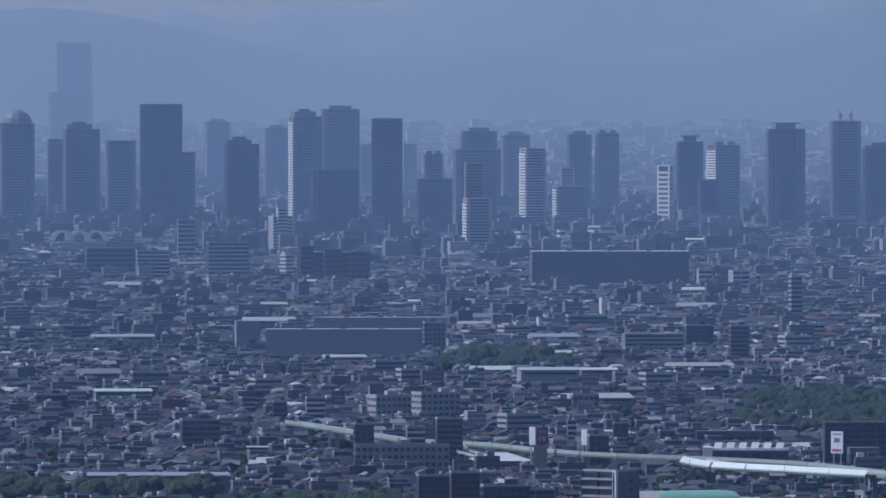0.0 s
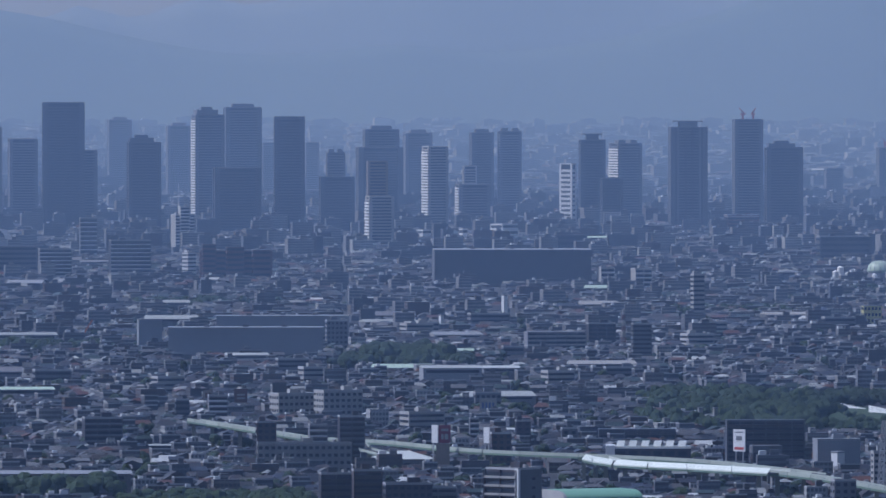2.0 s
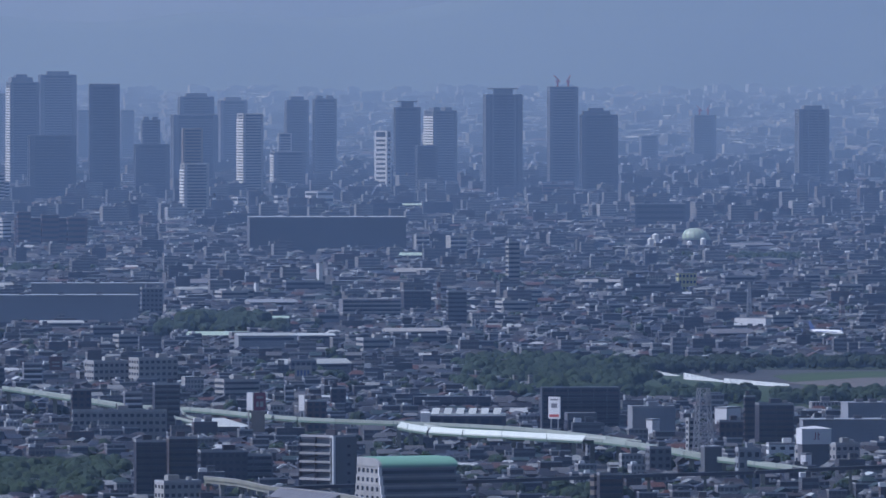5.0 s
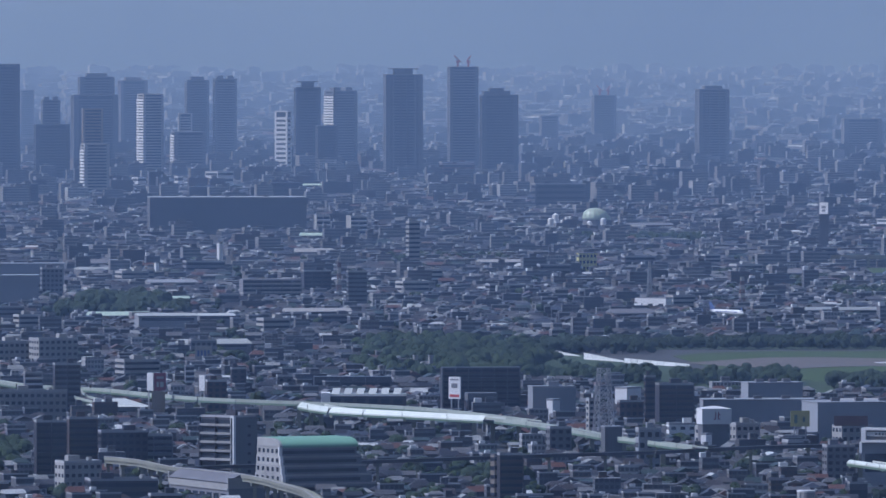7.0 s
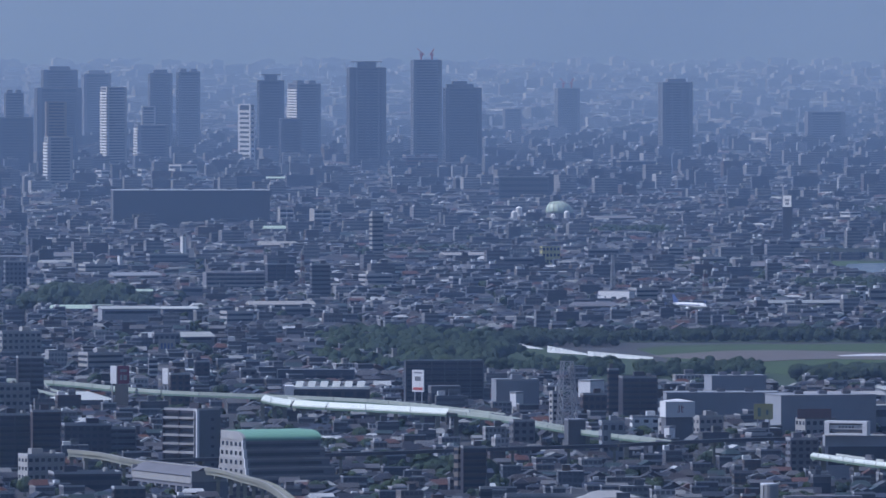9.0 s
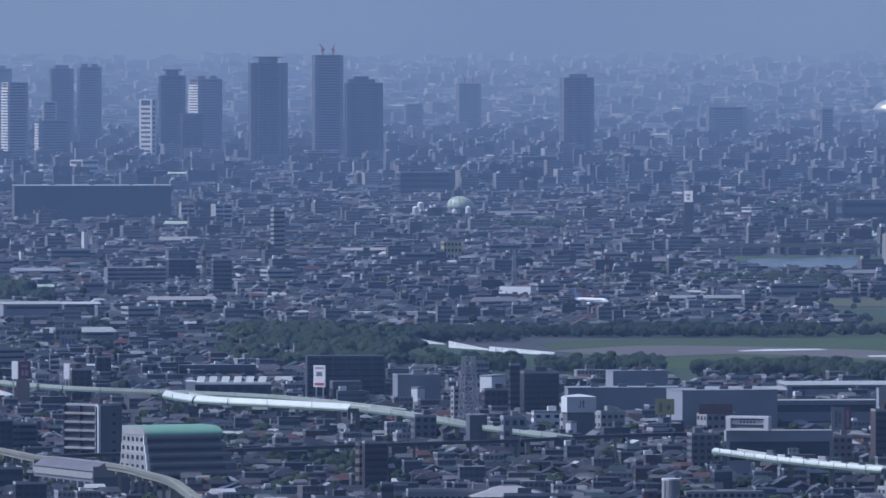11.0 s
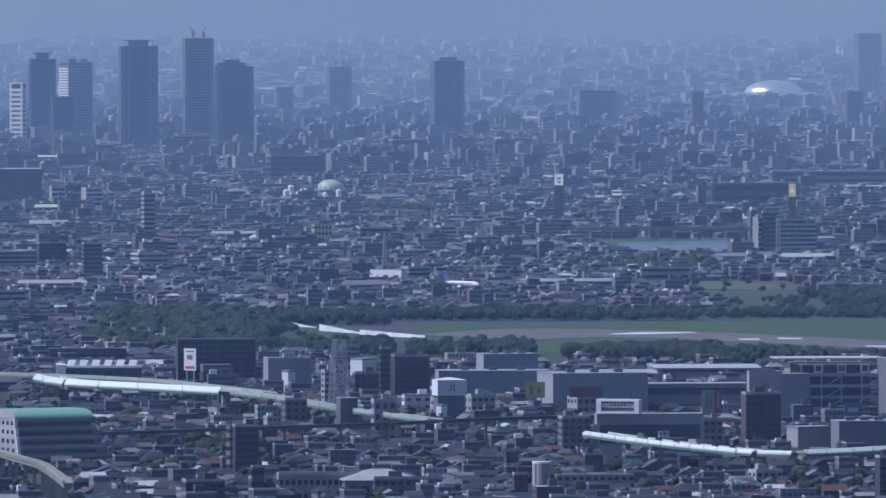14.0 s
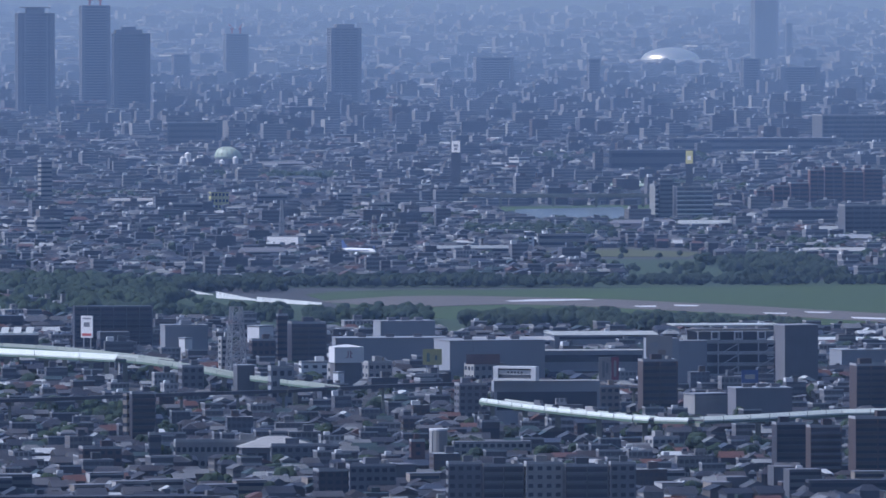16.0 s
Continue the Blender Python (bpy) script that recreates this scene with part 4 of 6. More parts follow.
block(930.6, 8131.2, 35.6, 21.4, 27.0, 0.14, SLATE, "slate grey apartment slab", style='balcony', storey=3.4, balcony=SLATE)
block(924.6, 8546.5, 59.6, 17.9, 13.2, 0.14, SLATE, "long dark low block", style='bands', storey=4, gear=False)
block(995.1, 10653.2, 92.4, 27.7, 21.2, 0.14, NAVY, "dark wide hall with a lit sign", style='bands', storey=9, gear=False)
block(845.1, 10709.2, 19.0, 11.4, 7.7, 0.9, WHITE, "white stepped office among city roofs", style='bands', storey=4, gear=False)
block(863.7, 10708.8, 20.6, 12.3, 13.0, 0.9, WHITE, "white stepped office, upper part", style='bands', storey=4, gear=False)
block(685.3, 10607.5, 9.6, 5.8, 11.7, 0.9, WHITE, "small white office among city roofs", style='windows', storey=5)
block(584.7, 12049.9, 60.3, 24.1, 26.5, 0.14, NAVY, "dark wide block before a dome", style='bands', storey=6)
block(1207.4, 11670.6, 193.1, 29.0, 14.8, 0.02, SLATE, "very long dark low building", style='bands', storey=6, gear=False)
block(1343.0, 11871.2, 78.3, 47.0, 37.4, 0.14, SLATE, "grey estate slab with balcony lines", style='balcony', storey=5, balcony=GREY)
block(545.9, 14149.6, 45.0, 27.0, 20.2, 0.14, BRICK, "pink-brown low block among city roofs", style='bands', storey=6)
block(818.9, 13717.8, 49.3, 29.6, 18.9, 0.14, DARK, "dark flat block among city roofs", style='bands', storey=6)
block(779.3, 10466.6, 9.7, 5.8, 34.6, 0.14, GREY, "grey sign tower with a white head", style='plain', storey=30, gear=False)
block(466.1, 9090.5, 16.3, 9.8, 16.0, 0.14, YELLOW, "yellow block with a pointed roof", style='windows', storey=5, gear=False)

# twin pillars in the trees
block(224.0, 6479.4, 2.6, 2.6, 13.2, 0.3, PALE, "slim bare concrete pillar among trees", style='plain', storey=30, gear=False)
block(233.6, 6478.7, 2.6, 2.6, 13.2, 0.3, PALE, "slim bare concrete pillar among trees", style='plain', storey=30, gear=False)

# raised roads
viaduct([(-92, 6228, 15), (-32.1, 5978.2, 15), (-21.8, 5933.1, 15), (20.7, 5871.0, 15), (52.5, 5784.4, 15), (79.7, 5725.0, 15), (100.0, 5699.8, 15), (131.6, 5666.3, 15), (155.8, 5641.2, 15), (190.8, 5591.9, 15), (221.8, 5504.4, 15), (249.6, 5404.5, 15)], 8, "raised expressway with pale green noise barriers", DULL_GREEN, 1.3, span=30, every=2, depth=1.4)
viaduct([(137.0, 5617.6, 15), (151.1, 5545.5, 15), (188.9, 5489.8, 15), (229.5, 5427.3, 15)], 15, "raised expressway ramp with tall white noise walls", BARRIER, 2.6, span=30, every=1, lean=2.0, depth=1.6)
viaduct([(229.1, 5440.4, 14.8), (247.9, 5379.9, 14.8), (265.8, 5292.0, 14.8), (278.1, 5220.9, 14.8), (293.6, 5165.0, 14.8), (316.6, 5076.6, 14.8)], 8, "raised expressway with pale green noise walls", DULL_GREEN, 1.3, span=26, every=2, depth=1.3)
viaduct([(385.3, 4939.5, 14), (397.1, 4889.2, 14), (413.5, 4827.4, 14), (434.7, 4766.6, 14), (447.7, 4736.4, 14), (462.5, 4726.4, 14)], 13, "raised expressway with white noise walls and panel joints", BARRIER, 1.4, span=13, every=3, lean=1.2, depth=1.2)
viaduct([(462.5, 4726.4, 14), (485.3, 4744.3, 14), (515.0, 4776.2, 14), (536.0, 4797.5, 14), (563.1, 4806.4, 14)], 13, "raised expressway with low slanting white walls", BARRIER, 1.9, span=13, every=3, lean=2.8, depth=1.2)
viaduct([(25.7, 5762, 11), (12, 5800, 13), (8, 5850, 15)], 7, "short slip road with pale green barriers", DULL_GREEN, 1.4, span=24, depth=1.6)
viaduct([(52, 4887, 14), (188, 4987, 14), (216, 5010, 14), (291, 5056, 14), (320, 5087, 14), (374, 5129, 14), (453, 5123, 14), (487, 5055, 14)], 6, "dark steel railway viaduct", DARK, 0.6, DARK, span=24, depth=1.0, every=1, pier_w=1.4, deck=CONCRETE)
viaduct([(23, 4971, 15), (39, 4933, 15), (54, 4860, 15), (90, 4765, 15), (101, 4697, 15), (111, 4620, 15), (118, 4448, 15)], 4.5, "concrete monorail track on pillars", CONCRETE, 1.0, CONCRETE, span=20, every=1, pier_w=1.6, deck=CONCRETE, name="monorail_track")

# signs
hoarding(218.5, 5690, 16.4, 6.3, 12.2, WHITE, "tall white advertising board with a red foot", marks=((0, 0.08, 0.8, 0.12, RED), (0, 0.5, 0.5, 0.2, GREY), (0, 0.84, 0.7, 0.06, GREY)), a=-0.6)
hoarding(50.2, 5750, 19.0, 3.4, 10.0, WHITE, "white side of an upright advertising board", a=-0.6)
hoarding(55.6, 5748, 19.0, 6.6, 10.0, MAROON, "dark red advertising board with pale bars", marks=((0, 0.66, 0.6, 0.14, PALE), (0.15, 0.2, 0.3, 0.3, PALE), (-0.2, 0.2, 0.2, 0.3, PALE)))
hoarding(54.6, 5748, 4.0, 7.5, 14.6, TAN, "tan sign tower foot", posts=False)
hoarding(79.9, 5800, 16.9, 3.2, 8.9, WHITE, "white upright sign on a roof", a=-0.6)
def sign_box(x, y, z, w, d, h, a, label):
    """A boxed rooftop sign with a shallow gabled top, its mark as plain shapes, on a grey block."""
    t = thing("rooftop_sign", x, y, a, label, "signboard")
    claim(x, y, w, d, a)
    part("base", Geo().box(0, 1, 0, w * 0.9, d * 0.8, z - 0.6), GREY, t, "grey block under the sign")
    part("cabinet", Geo().box(0, 0, z - 0.6, w, d, h + 0.6), WHITE, t, "white sign cabinet")
    part("gable", Geo().roof(0, 0, z + h, w, d, 1.3, hip=w * 0.45, over=0.1), WHITE, t)
    for fx, fz, fw, fh in ((-0.04, 0.3, 0.03, 0.45), (-0.08, 0.24, 0.07, 0.07), (0.05, 0.25, 0.03, 0.5), (0.08, 0.55, 0.08, 0.06), (0.08, 0.25, 0.06, 0.06)):
        part("mark", Geo().box(fx * w, -d / 2 - 0.08, z + fz * h, fw * w, 0.12, fh * h), MAROON, t, "dark red mark")


sign_box(342.5, 5376, 15.6, 16, 11, 7.6, 0.22, "white boxed rooftop sign with a dark red mark")
hoarding(386.6, 5360, 14.2, 10.0, 8.3, YELLOW, "yellow and green advertising board", marks=((-0.22, 0.2, 0.16, 0.55, GREENISH), (0.2, 0.3, 0.12, 0.3, GREENISH)))
hoarding(397.1, 5150, 23.0, 17.0, 5.1, BRICK, "brown rooftop shop sign", posts=False)
def sign_gantry(x, y, z, w, h, a):
    """A white frame round a dark recess with one white bar of lettering, standing on a long grey block."""
    t = thing("sign_gantry", x, y, a, "white framed sign with a bar of dark lettering", "signboard")
    for zz, hh in ((0, 0.14), (0.84, 0.16)):
        part("rail", Geo().box(0, 0, z + zz * h, w, 5, hh * h), WHITE, t)
    for i in (-1, 1):
        part("upright", Geo().box(i * (w / 2 - 1.2), 0, z + 0.14 * h, 2.4, 5, 0.7 * h), WHITE, t)
    part("recess", Geo().box(0, 0.5, z + 0.14 * h, w - 4.8, 3, 0.7 * h), SLATE, t)
    part("letter_board", Geo().box(0, -1.2, z + 0.42 * h, w - 5.4, 0.6, 0.3 * h), WHITE, t)
    for i in range(5):
        part("lettering_bar", Geo().box((i - 2) * 1.7, -1.55, z + 0.5 * h, 1.0, 0.1, 0.14 * h), SLATE, t)


block(415, 4985, 52, 12, 21.5, 0.02, HALL, "long grey deck building under a sign", style='bands', storey=12, gear=False)
sign_gantry(399.6, 4974, 22.3, 21.8, 6.9, -0.4)
hoarding(446.8, 5018, 20.5, 6.0, 11.2, PALE, "pale panel of a sign tower", marks=((-0.1, 0.12, 0.2, 0.7, GREY), (0.2, 0.3, 0.2, 0.45, GREY)), posts=False)
hoarding(451.9, 5018, 20.5, 3.6, 11.2, MAROON, "dark red panel of a sign tower", marks=((0, 0.15, 0.35, 0.7, PALE),), posts=False)
hoarding(474, 5022, 31.5, 13, 10.5, PALE, "weathered grey billboard box on a brown tower", marks=((0.1, 0.1, 0.3, 0.25, TAN), (-0.2, 0.5, 0.3, 0.2, HALL)), posts=False)
hoarding(500.0, 4840, 26.4, 8.0, 6.2, BLUE, "blue shop sign on a roof", posts=False, marks=((0, 0.3, 0.6, 0.35, PALE),))
hoarding(705.8, 9480, 42.8, 7.3, 10.5, WHITE, "white sign head with bars", marks=((0, 0.5, 0.5, 0.2, GREY), (0, 0.2, 0.4, 0.2, GREY)), a=-0.6, posts=False)
hoarding(705.8, 9482, 0.3, 8.6, 42.3, GREY, "grey foot of a sign tower", posts=False)
hoarding(924.8, 9500, 31.6, 6.3, 12.1, YELLOW, "cream and green sign on a sign tower", a=-0.6, posts=False, marks=((0, 0.3, 0.5, 0.3, WHITE),))
hoarding(924.8, 9502, 0.3, 6.6, 31.2, SLATE, "dark foot of a sign tower", posts=False)
hoarding(91.7, 6600, 6.7, 10.9, 9.4, PALE, "rooftop advertising board with blue letters", marks=((-0.3, 0.3, 0.12, 0.4, BLUE), (-0.1, 0.3, 0.12, 0.4, BLUE), (0.1, 0.3, 0.12, 0.4, BLUE), (0.3, 0.3, 0.12, 0.4, BLUE)))
hoarding(-89.6, 6700, 11.4, 7.0, 6.5, PALE, "pale rooftop sign with a dull red mark", marks=((0, 0.25, 0.5, 0.5, BRICK),))
hoarding(-67.7, 6650, 11.6, 8.5, 9.0, BRICK, "dull red rooftop board with pale bars", marks=((0, 0.5, 0.6, 0.12, PALE), (0, 0.25, 0.6, 0.12, PALE)))
hoarding(-43.0, 6700, 14.0, 9.2, 9.2, NAVY, "dark rooftop sign on a roof")

# ---- things of one kind only ----
def car_park(x, y, w, d, h, a):
    """Open decks with columns, crossed braces and a row of square frames along the top."""
    t = thing("car_park", x, y, a, "grey open-deck car park with crossed braces and square roof frames", "car park")
    claim(x, y, w, d, a)
    n = 5
    for f in range(n + 1):
        part("deck", Geo().box(0, 0, f * h / n, w, d, 0.5), PALE, t)
        if f < n:
            part("parapet", Geo().box(0, -d / 2 - 0.15, f * h / n + 0.5, w, 0.25, 1.3), FRAME, t)
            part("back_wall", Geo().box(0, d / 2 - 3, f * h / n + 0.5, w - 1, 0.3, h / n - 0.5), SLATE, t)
    for i in range(5):
        part("column", Geo().box(-w / 2 + 0.5 + i * (w - 1) / 4, -d / 2 - 0.3, 0, 0.7, 0.7, h), FRAME, t)
    for i in (1, 3):
        for f in range(n - 1):
            x0, x1 = -w / 2 + i * w / 4, -w / 2 + (i + 1) * w / 4
            part("brace", Geo().bar((x0, -d / 2 - 0.5, f * h / n), (x1, -d / 2 - 0.5, (f + 1) * h / n), 0.5), FRAME, t)
    for i in range(3):
        q = Geo()
        cx = (i - 1) * w * 0.28
        for dx, dz, ww, hh in ((-2, 0, 0.7, 4.6), (2, 0, 0.7, 4.6), (0, 0, 4, 0.7), (0, 3.9, 4, 0.7)):
            q.box(cx + dx, -d / 2 - 0.6, h - 4 + dz, ww, 0.6, hh)
        part("square_frame", q, WHITE, t, "white square frame")
    part("roof_canopy", Geo().box(-w * 0.1, 0, h + 3, w * 1.3, d * 0.7, 0.6), SHEET, t)
    for i in range(6):
        part("canopy_post", Geo().box(-w * 0.6 + i * w * 0.22, -d * 0.2, h, 0.4, 0.4, 3), STEEL, t)
    return t


car_park(549, 5405, 44, 40, 30, 0.06)



def terraced_office(x, y, a, w, d, floors, storey):
    """An office whose dark storeys step forward towards the foot, with a pale windowed end and a half-barrel roof; x, y: its upper front corner."""
    t = thing("office_building", x, y, a, "dark stepped office with a mint green barrel roof", "building")
    c, q = math.cos(a), math.sin(a)
    claim(x + w / 2 * c - d / 2 * q, y + w / 2 * q + d / 2 * c, w, d + 12, a, 4)
    me, sill = window_mesh(2.4, 1.9)
    for k in range(floors):
        out = (floors - 1 - k) * 2.1
        z = k * storey
        body = part("storey", Geo().box(w / 2 + out * 0.29, d / 2 - out / 2, z, w + out * 0.92, d + out, storey - 0.3), GREY, t, "dark grey storey")
        part("ledge", Geo().box(w / 2 + out * 0.29, -out + 0.4, z + storey - 0.9, w + out * 0.92, 1.6, 0.9), PALE, body)
        part("window_band", Geo().box(w / 2, -out, z + 0.9, w * 0.94, 0.25, 1.5), GLASS, body)
        end = part("end_wall", Geo().box(-0.5 - out * 0.17, d / 2 - out / 2, z, 1.0, d + out + 0.8, storey), PALE, t, "pale concrete end wall")
        part("edge", Geo().box(-0.5 - out * 0.17, -out - 0.4, z, 1.6, 1.0, storey), WHITE, end)
        for i in range(5):
            o = part("window", me, None, end)
            o.matrix_basis = pose((-1.0 - out * 0.17) * K, (2.5 - out * 0.6 + i * (d - 5 + out * 0.6) / 4) * K, (z + 1.3) * K, 0, 0, -90)
    h = floors * storey
    n = 9
    arc = [(d * 0.4 * (1 - math.cos(math.pi / 2 * i / n)), 4.0 * math.sin(math.pi / 2 * i / n)) for i in range(n + 1)]
    ring = lambda px: [(px, p - 0.8, h + r) for p, r in arc] + [(px, d, h + 4.0), (px, d, h - 0.3), (px, -0.8, h - 0.3)]
    part("roof", Geo().loft([ring(0.6), ring(w + 0.4)]), MINT, t, "mint green curved metal roof")
    part("gable", Geo().loft([ring(-1.0), ring(0.6)]), PALE, t, "pale concrete gable")
    part("back_wall", Geo().box(w / 2, d - 1, h, w * 0.9, 0.9, 3.8), GREY, t)


terraced_office(104, 4852, 0.40, 39.5, 25, 6, 4.25)


def station(x, y, w, d, z, a):
    """A station hall over the road: white end, dark glazed side and a row of roof lights."""
    t = thing("station_hall", x, y, a, "dark glazed station hall with a row of white roof lights", "station", "", 0)
    claim(x, y, w, d, a)
    part("wall", Geo().box(0, 0, 0, w, d, z), DARK, t)
    part("end_wall", Geo().box(-w / 2 - 1, -1, 0, 5, d + 2, z + 1.4), WHITE, t, "white end wall")
    part("roof", Geo().box(0, 0, z, w, d, 0.8), SHEET, t, "white sheet roof")
    part("eave", Geo().box(0, -d / 2 - 0.6, z - 0.4, w, 1.4, 0.5), WHITE, t)
    for i in range(6):
        cx = (i - 2.5) * w / 6.4
        part("roof_light", Geo().loft([[(cx - 2.4, -d / 2 + 0.5, z + 0.8), (cx + 1.6, -d / 2 + 0.5, z + 0.8), (cx + 2.4, -d / 2 + 4, z + 3.6), (cx - 1.6, -d / 2 + 4, z + 3.6)],
                                       [(cx - 2.4, d / 2 - 0.5, z + 0.8), (cx + 1.6, d / 2 - 0.5, z + 0.8), (cx + 2.4, d / 2 - 4, z + 3.6), (cx - 1.6, d / 2 - 4, z + 3.6)]]), SHEET, t, "white tilted roof light")
        part("window", Geo().box(cx, -d / 2, z - 4.5, w / 9, 0.3, 2.6), GLASS, t)
    return t


station(171, 5735, 44, 18, 17, -0.02)


def monorail_station(x, y, w, d, a):
    t = thing("monorail_station", x, y, a, "monorail station with a grey curved shell roof and pale base", "station")
    claim(x, y, w, d, a, 6)
    part("wall", Geo().box(0, 0, 0, w, d, 12), GREY, t)
    part("platform_wall", Geo().box(0, -d / 2 - 0.2, 8.6, w * 0.98, 0.5, 3.2), PALE, t)
    n = 10
    part("roof", Geo().loft([[(s * w / 2, -d / 2 * 1.1 + 1.1 * d * i / n, 12.2 + 4.2 * math.sin(math.pi * i / n)) for i in range(n + 1)] for s in (-1, 1)]), GREY, t, "grey metal shell roof")
    for s in (-1, 1):
        part("end_frame", Geo().box(s * w / 2, 0, 9.5, 1.2, d * 1.05, 5.0), PALE, t, "white end frame")
    for i in range(8):
        part("window", Geo().box((i - 3.5) * w / 8.5, -d / 2, 4, w / 12, 0.3, 3), GLASS, t)
    return t


monorail_station(73, 4812, 74, 18, -1.2)


def gas_dome(x, y, r, label):
    """A pale shell that leans to one side, on a low drum."""
    t = thing("dome", x, y, 0.3, label, "dome")
    claim(x - 6, y - 120, 2 * r, 2 * r + 240)
    part("drum", Geo().cyl(0, 0, 0, r * 0.98, 8, 28), GREY, t)
    ring = lambda q: [(r * (math.cos(q) ** 0.8 * math.cos(i * 0.2244) - 0.16 * math.sin(q)), r * math.cos(q) ** 0.8 * math.sin(i * 0.2244), 8 + r * 0.84 * math.sin(q)) for i in range(28)]
    shell = part("shell", Geo().loft([ring(q) for q in (0, 0.2, 0.4, 0.6, 0.8, 1.0, 1.2, 1.35, 1.5)]), COPPER, t, "pale green metal shell")
    for p in shell.data.polygons:
        p.use_smooth = True
    for k in range(7):
        q = -0.3 - k * 0.42
        at = lambda e: (r * 1.01 * (math.cos(e) ** 0.8 * math.cos(q) - 0.16 * math.sin(e)), r * 1.01 * math.cos(e) ** 0.8 * math.sin(q), 8 + r * 0.85 * math.sin(e))
        part("rib", Geo().bar(at(0.0), at(0.45), 0.5).bar(at(0.45), at(0.9), 0.5).bar(at(0.9), at(1.3), 0.5), PALE, t)
    return t


gas_dome(570, 10912, 15.0, "pale green shell-shaped dome above low roofs")


def tank(x, y, r, h):
    t = thing("storage_tank", x, y, 0.0, "round white storage tank beside the dome", "tank", "tanks by the dome")
    claim(x, y, 2 * r, 2 * r + 60)
    part("shell", Geo().cyl(0, 0, 0, r, h, 18), WHITE, t)
    part("cap", Geo().cyl(0, 0, h, r * 1.02, 1.6, 18, r * 0.3), WHITE, t)
    part("ladder", Geo().box(-r, -0.4, 0, 0.3, 0.8, h), STEEL, t)


for tx, ty, tr, th in ((511, 10700, 3.2, 13), (517, 10720, 3.4, 17), (524, 10700, 3.0, 11), (532, 10720, 3.6, 14), (551, 10690, 2.6, 10), (566, 10700, 3.0, 13)):
    tank(tx, ty, tr, th)


def stadium(x, y, r):
    t = thing("stadium_dome", x, y, 0.0, "shining silver stadium dome with a rippled rim", "stadium", "", rise(y))
    claim(x, y, 2.4 * r, 2.4 * r)
    part("drum", Geo().cyl(0, 0, 0, r, 9, 36), GREY, t)
    rim = []
    for k, (q, z) in enumerate(((1.0, 7), (1.16, 10), (1.18, 13), (1.0, 16))):
        rim.append([(r * q * math.cos(i * 0.0873), r * q * math.sin(i * 0.0873), z + 3 * math.sin(i * 0.9) * (k in (1, 2))) for i in range(72)])
    part("rim", Geo().loft(rim), STEEL, t, "rippled silver rim")
    sh = new("roof", Geo().loft([[(r * 0.80 * math.cos(q) * math.cos(i * 0.1309), r * 0.80 * math.cos(q) * math.sin(i * 0.1309), 14 + r * 0.36 * math.sin(q)) for i in range(48)]
                                 for q in (0, 0.2, 0.4, 0.6, 0.8, 1.0, 1.2, 1.4, 1.55)]).mesh("roof", MIRROR))
    sh.parent = t
    for p in sh.data.polygons:
        p.use_smooth = True
    return t


MIRROR = surface("bright_titanium_roof", (0.8, 0.82, 0.80), 0.32, 0.9, vary=0.1)
stadium(1791, 18760, 68)


def arches(x, y):
    """Three white arched ribs side by side over a long roof."""
    t = thing("arched_roofs", x, y, 0.1, "three white arched roofs side by side", "hall")
    claim(x, y, 80, 40, 0.1)
    for k in range(3):
        cx = (k - 1) * 21
        for j in (-1, 0, 1):
            g = Geo()
            for i in range(10):
                p, q = (math.pi * (0.05 + 0.9 * (i + s) / 10) for s in (0, 1))
                g.bar((cx - 12 * math.cos(p) - j * 2, j * 9, 14 + 14 * math.sin(p)), (cx - 12 * math.cos(q) - j * 2, j * 9, 14 + 14 * math.sin(q)), 2.0)
            part("arch", g, WHITE, t)
    part("hall", Geo().box(0, 0, 0, 68, 18, 14), HALL, t)


arches(-443, 12500)

# ---- the airfield ----
def patch(name, pts, z, mat, label, category):
    me = Geo().raw([(x, y, z) for x, y in pts] + [(x, y, z - 0.3) for x, y in pts], [tuple(range(len(pts)))] + [(i, i + len(pts), (i + 1) % len(pts) + len(pts), (i + 1) % len(pts)) for i in range(len(pts))]).mesh(name, mat)
    return tagged(new(name, me), label, category, kind="structure")


patch("airfield_grass", [(409.9, 6867.3), (436.2, 6922.3), (476.6, 6954.0), (534.0, 6949.8), (593.3, 6968.2), (712.9, 7003.8), (821.4, 7039.5), (872.4, 7033.4), (1150, 5900), (706.4, 6054.2), (677.5, 6184.0), (641.3, 6300.3), (617.7, 6419.3), (543.7, 6386.7), (473.4, 6392.3), (444.2, 6533.8), (419.6, 6659.8)], 0.3, GRASS, "mown green airfield grass", "grass")
patch("runway", [(408.8, 6724.5), (467.3, 6819.0), (505.7, 6827.4), (541.5, 6802.4), (577.0, 6777.5), (611.3, 6741.6), (675.2, 6633.5), (755.5, 6474.6), (809.9, 6358.4), (781.5, 6134.9), (738.4, 6328.2), (660.1, 6485.1), (613.2, 6561.2), (565.2, 6638.5), (530.3, 6662.5), (499.4, 6643.8), (459.2, 6594.4)], 0.55, RUNWAY, "worn brownish grey runway running past the trees", "runway")
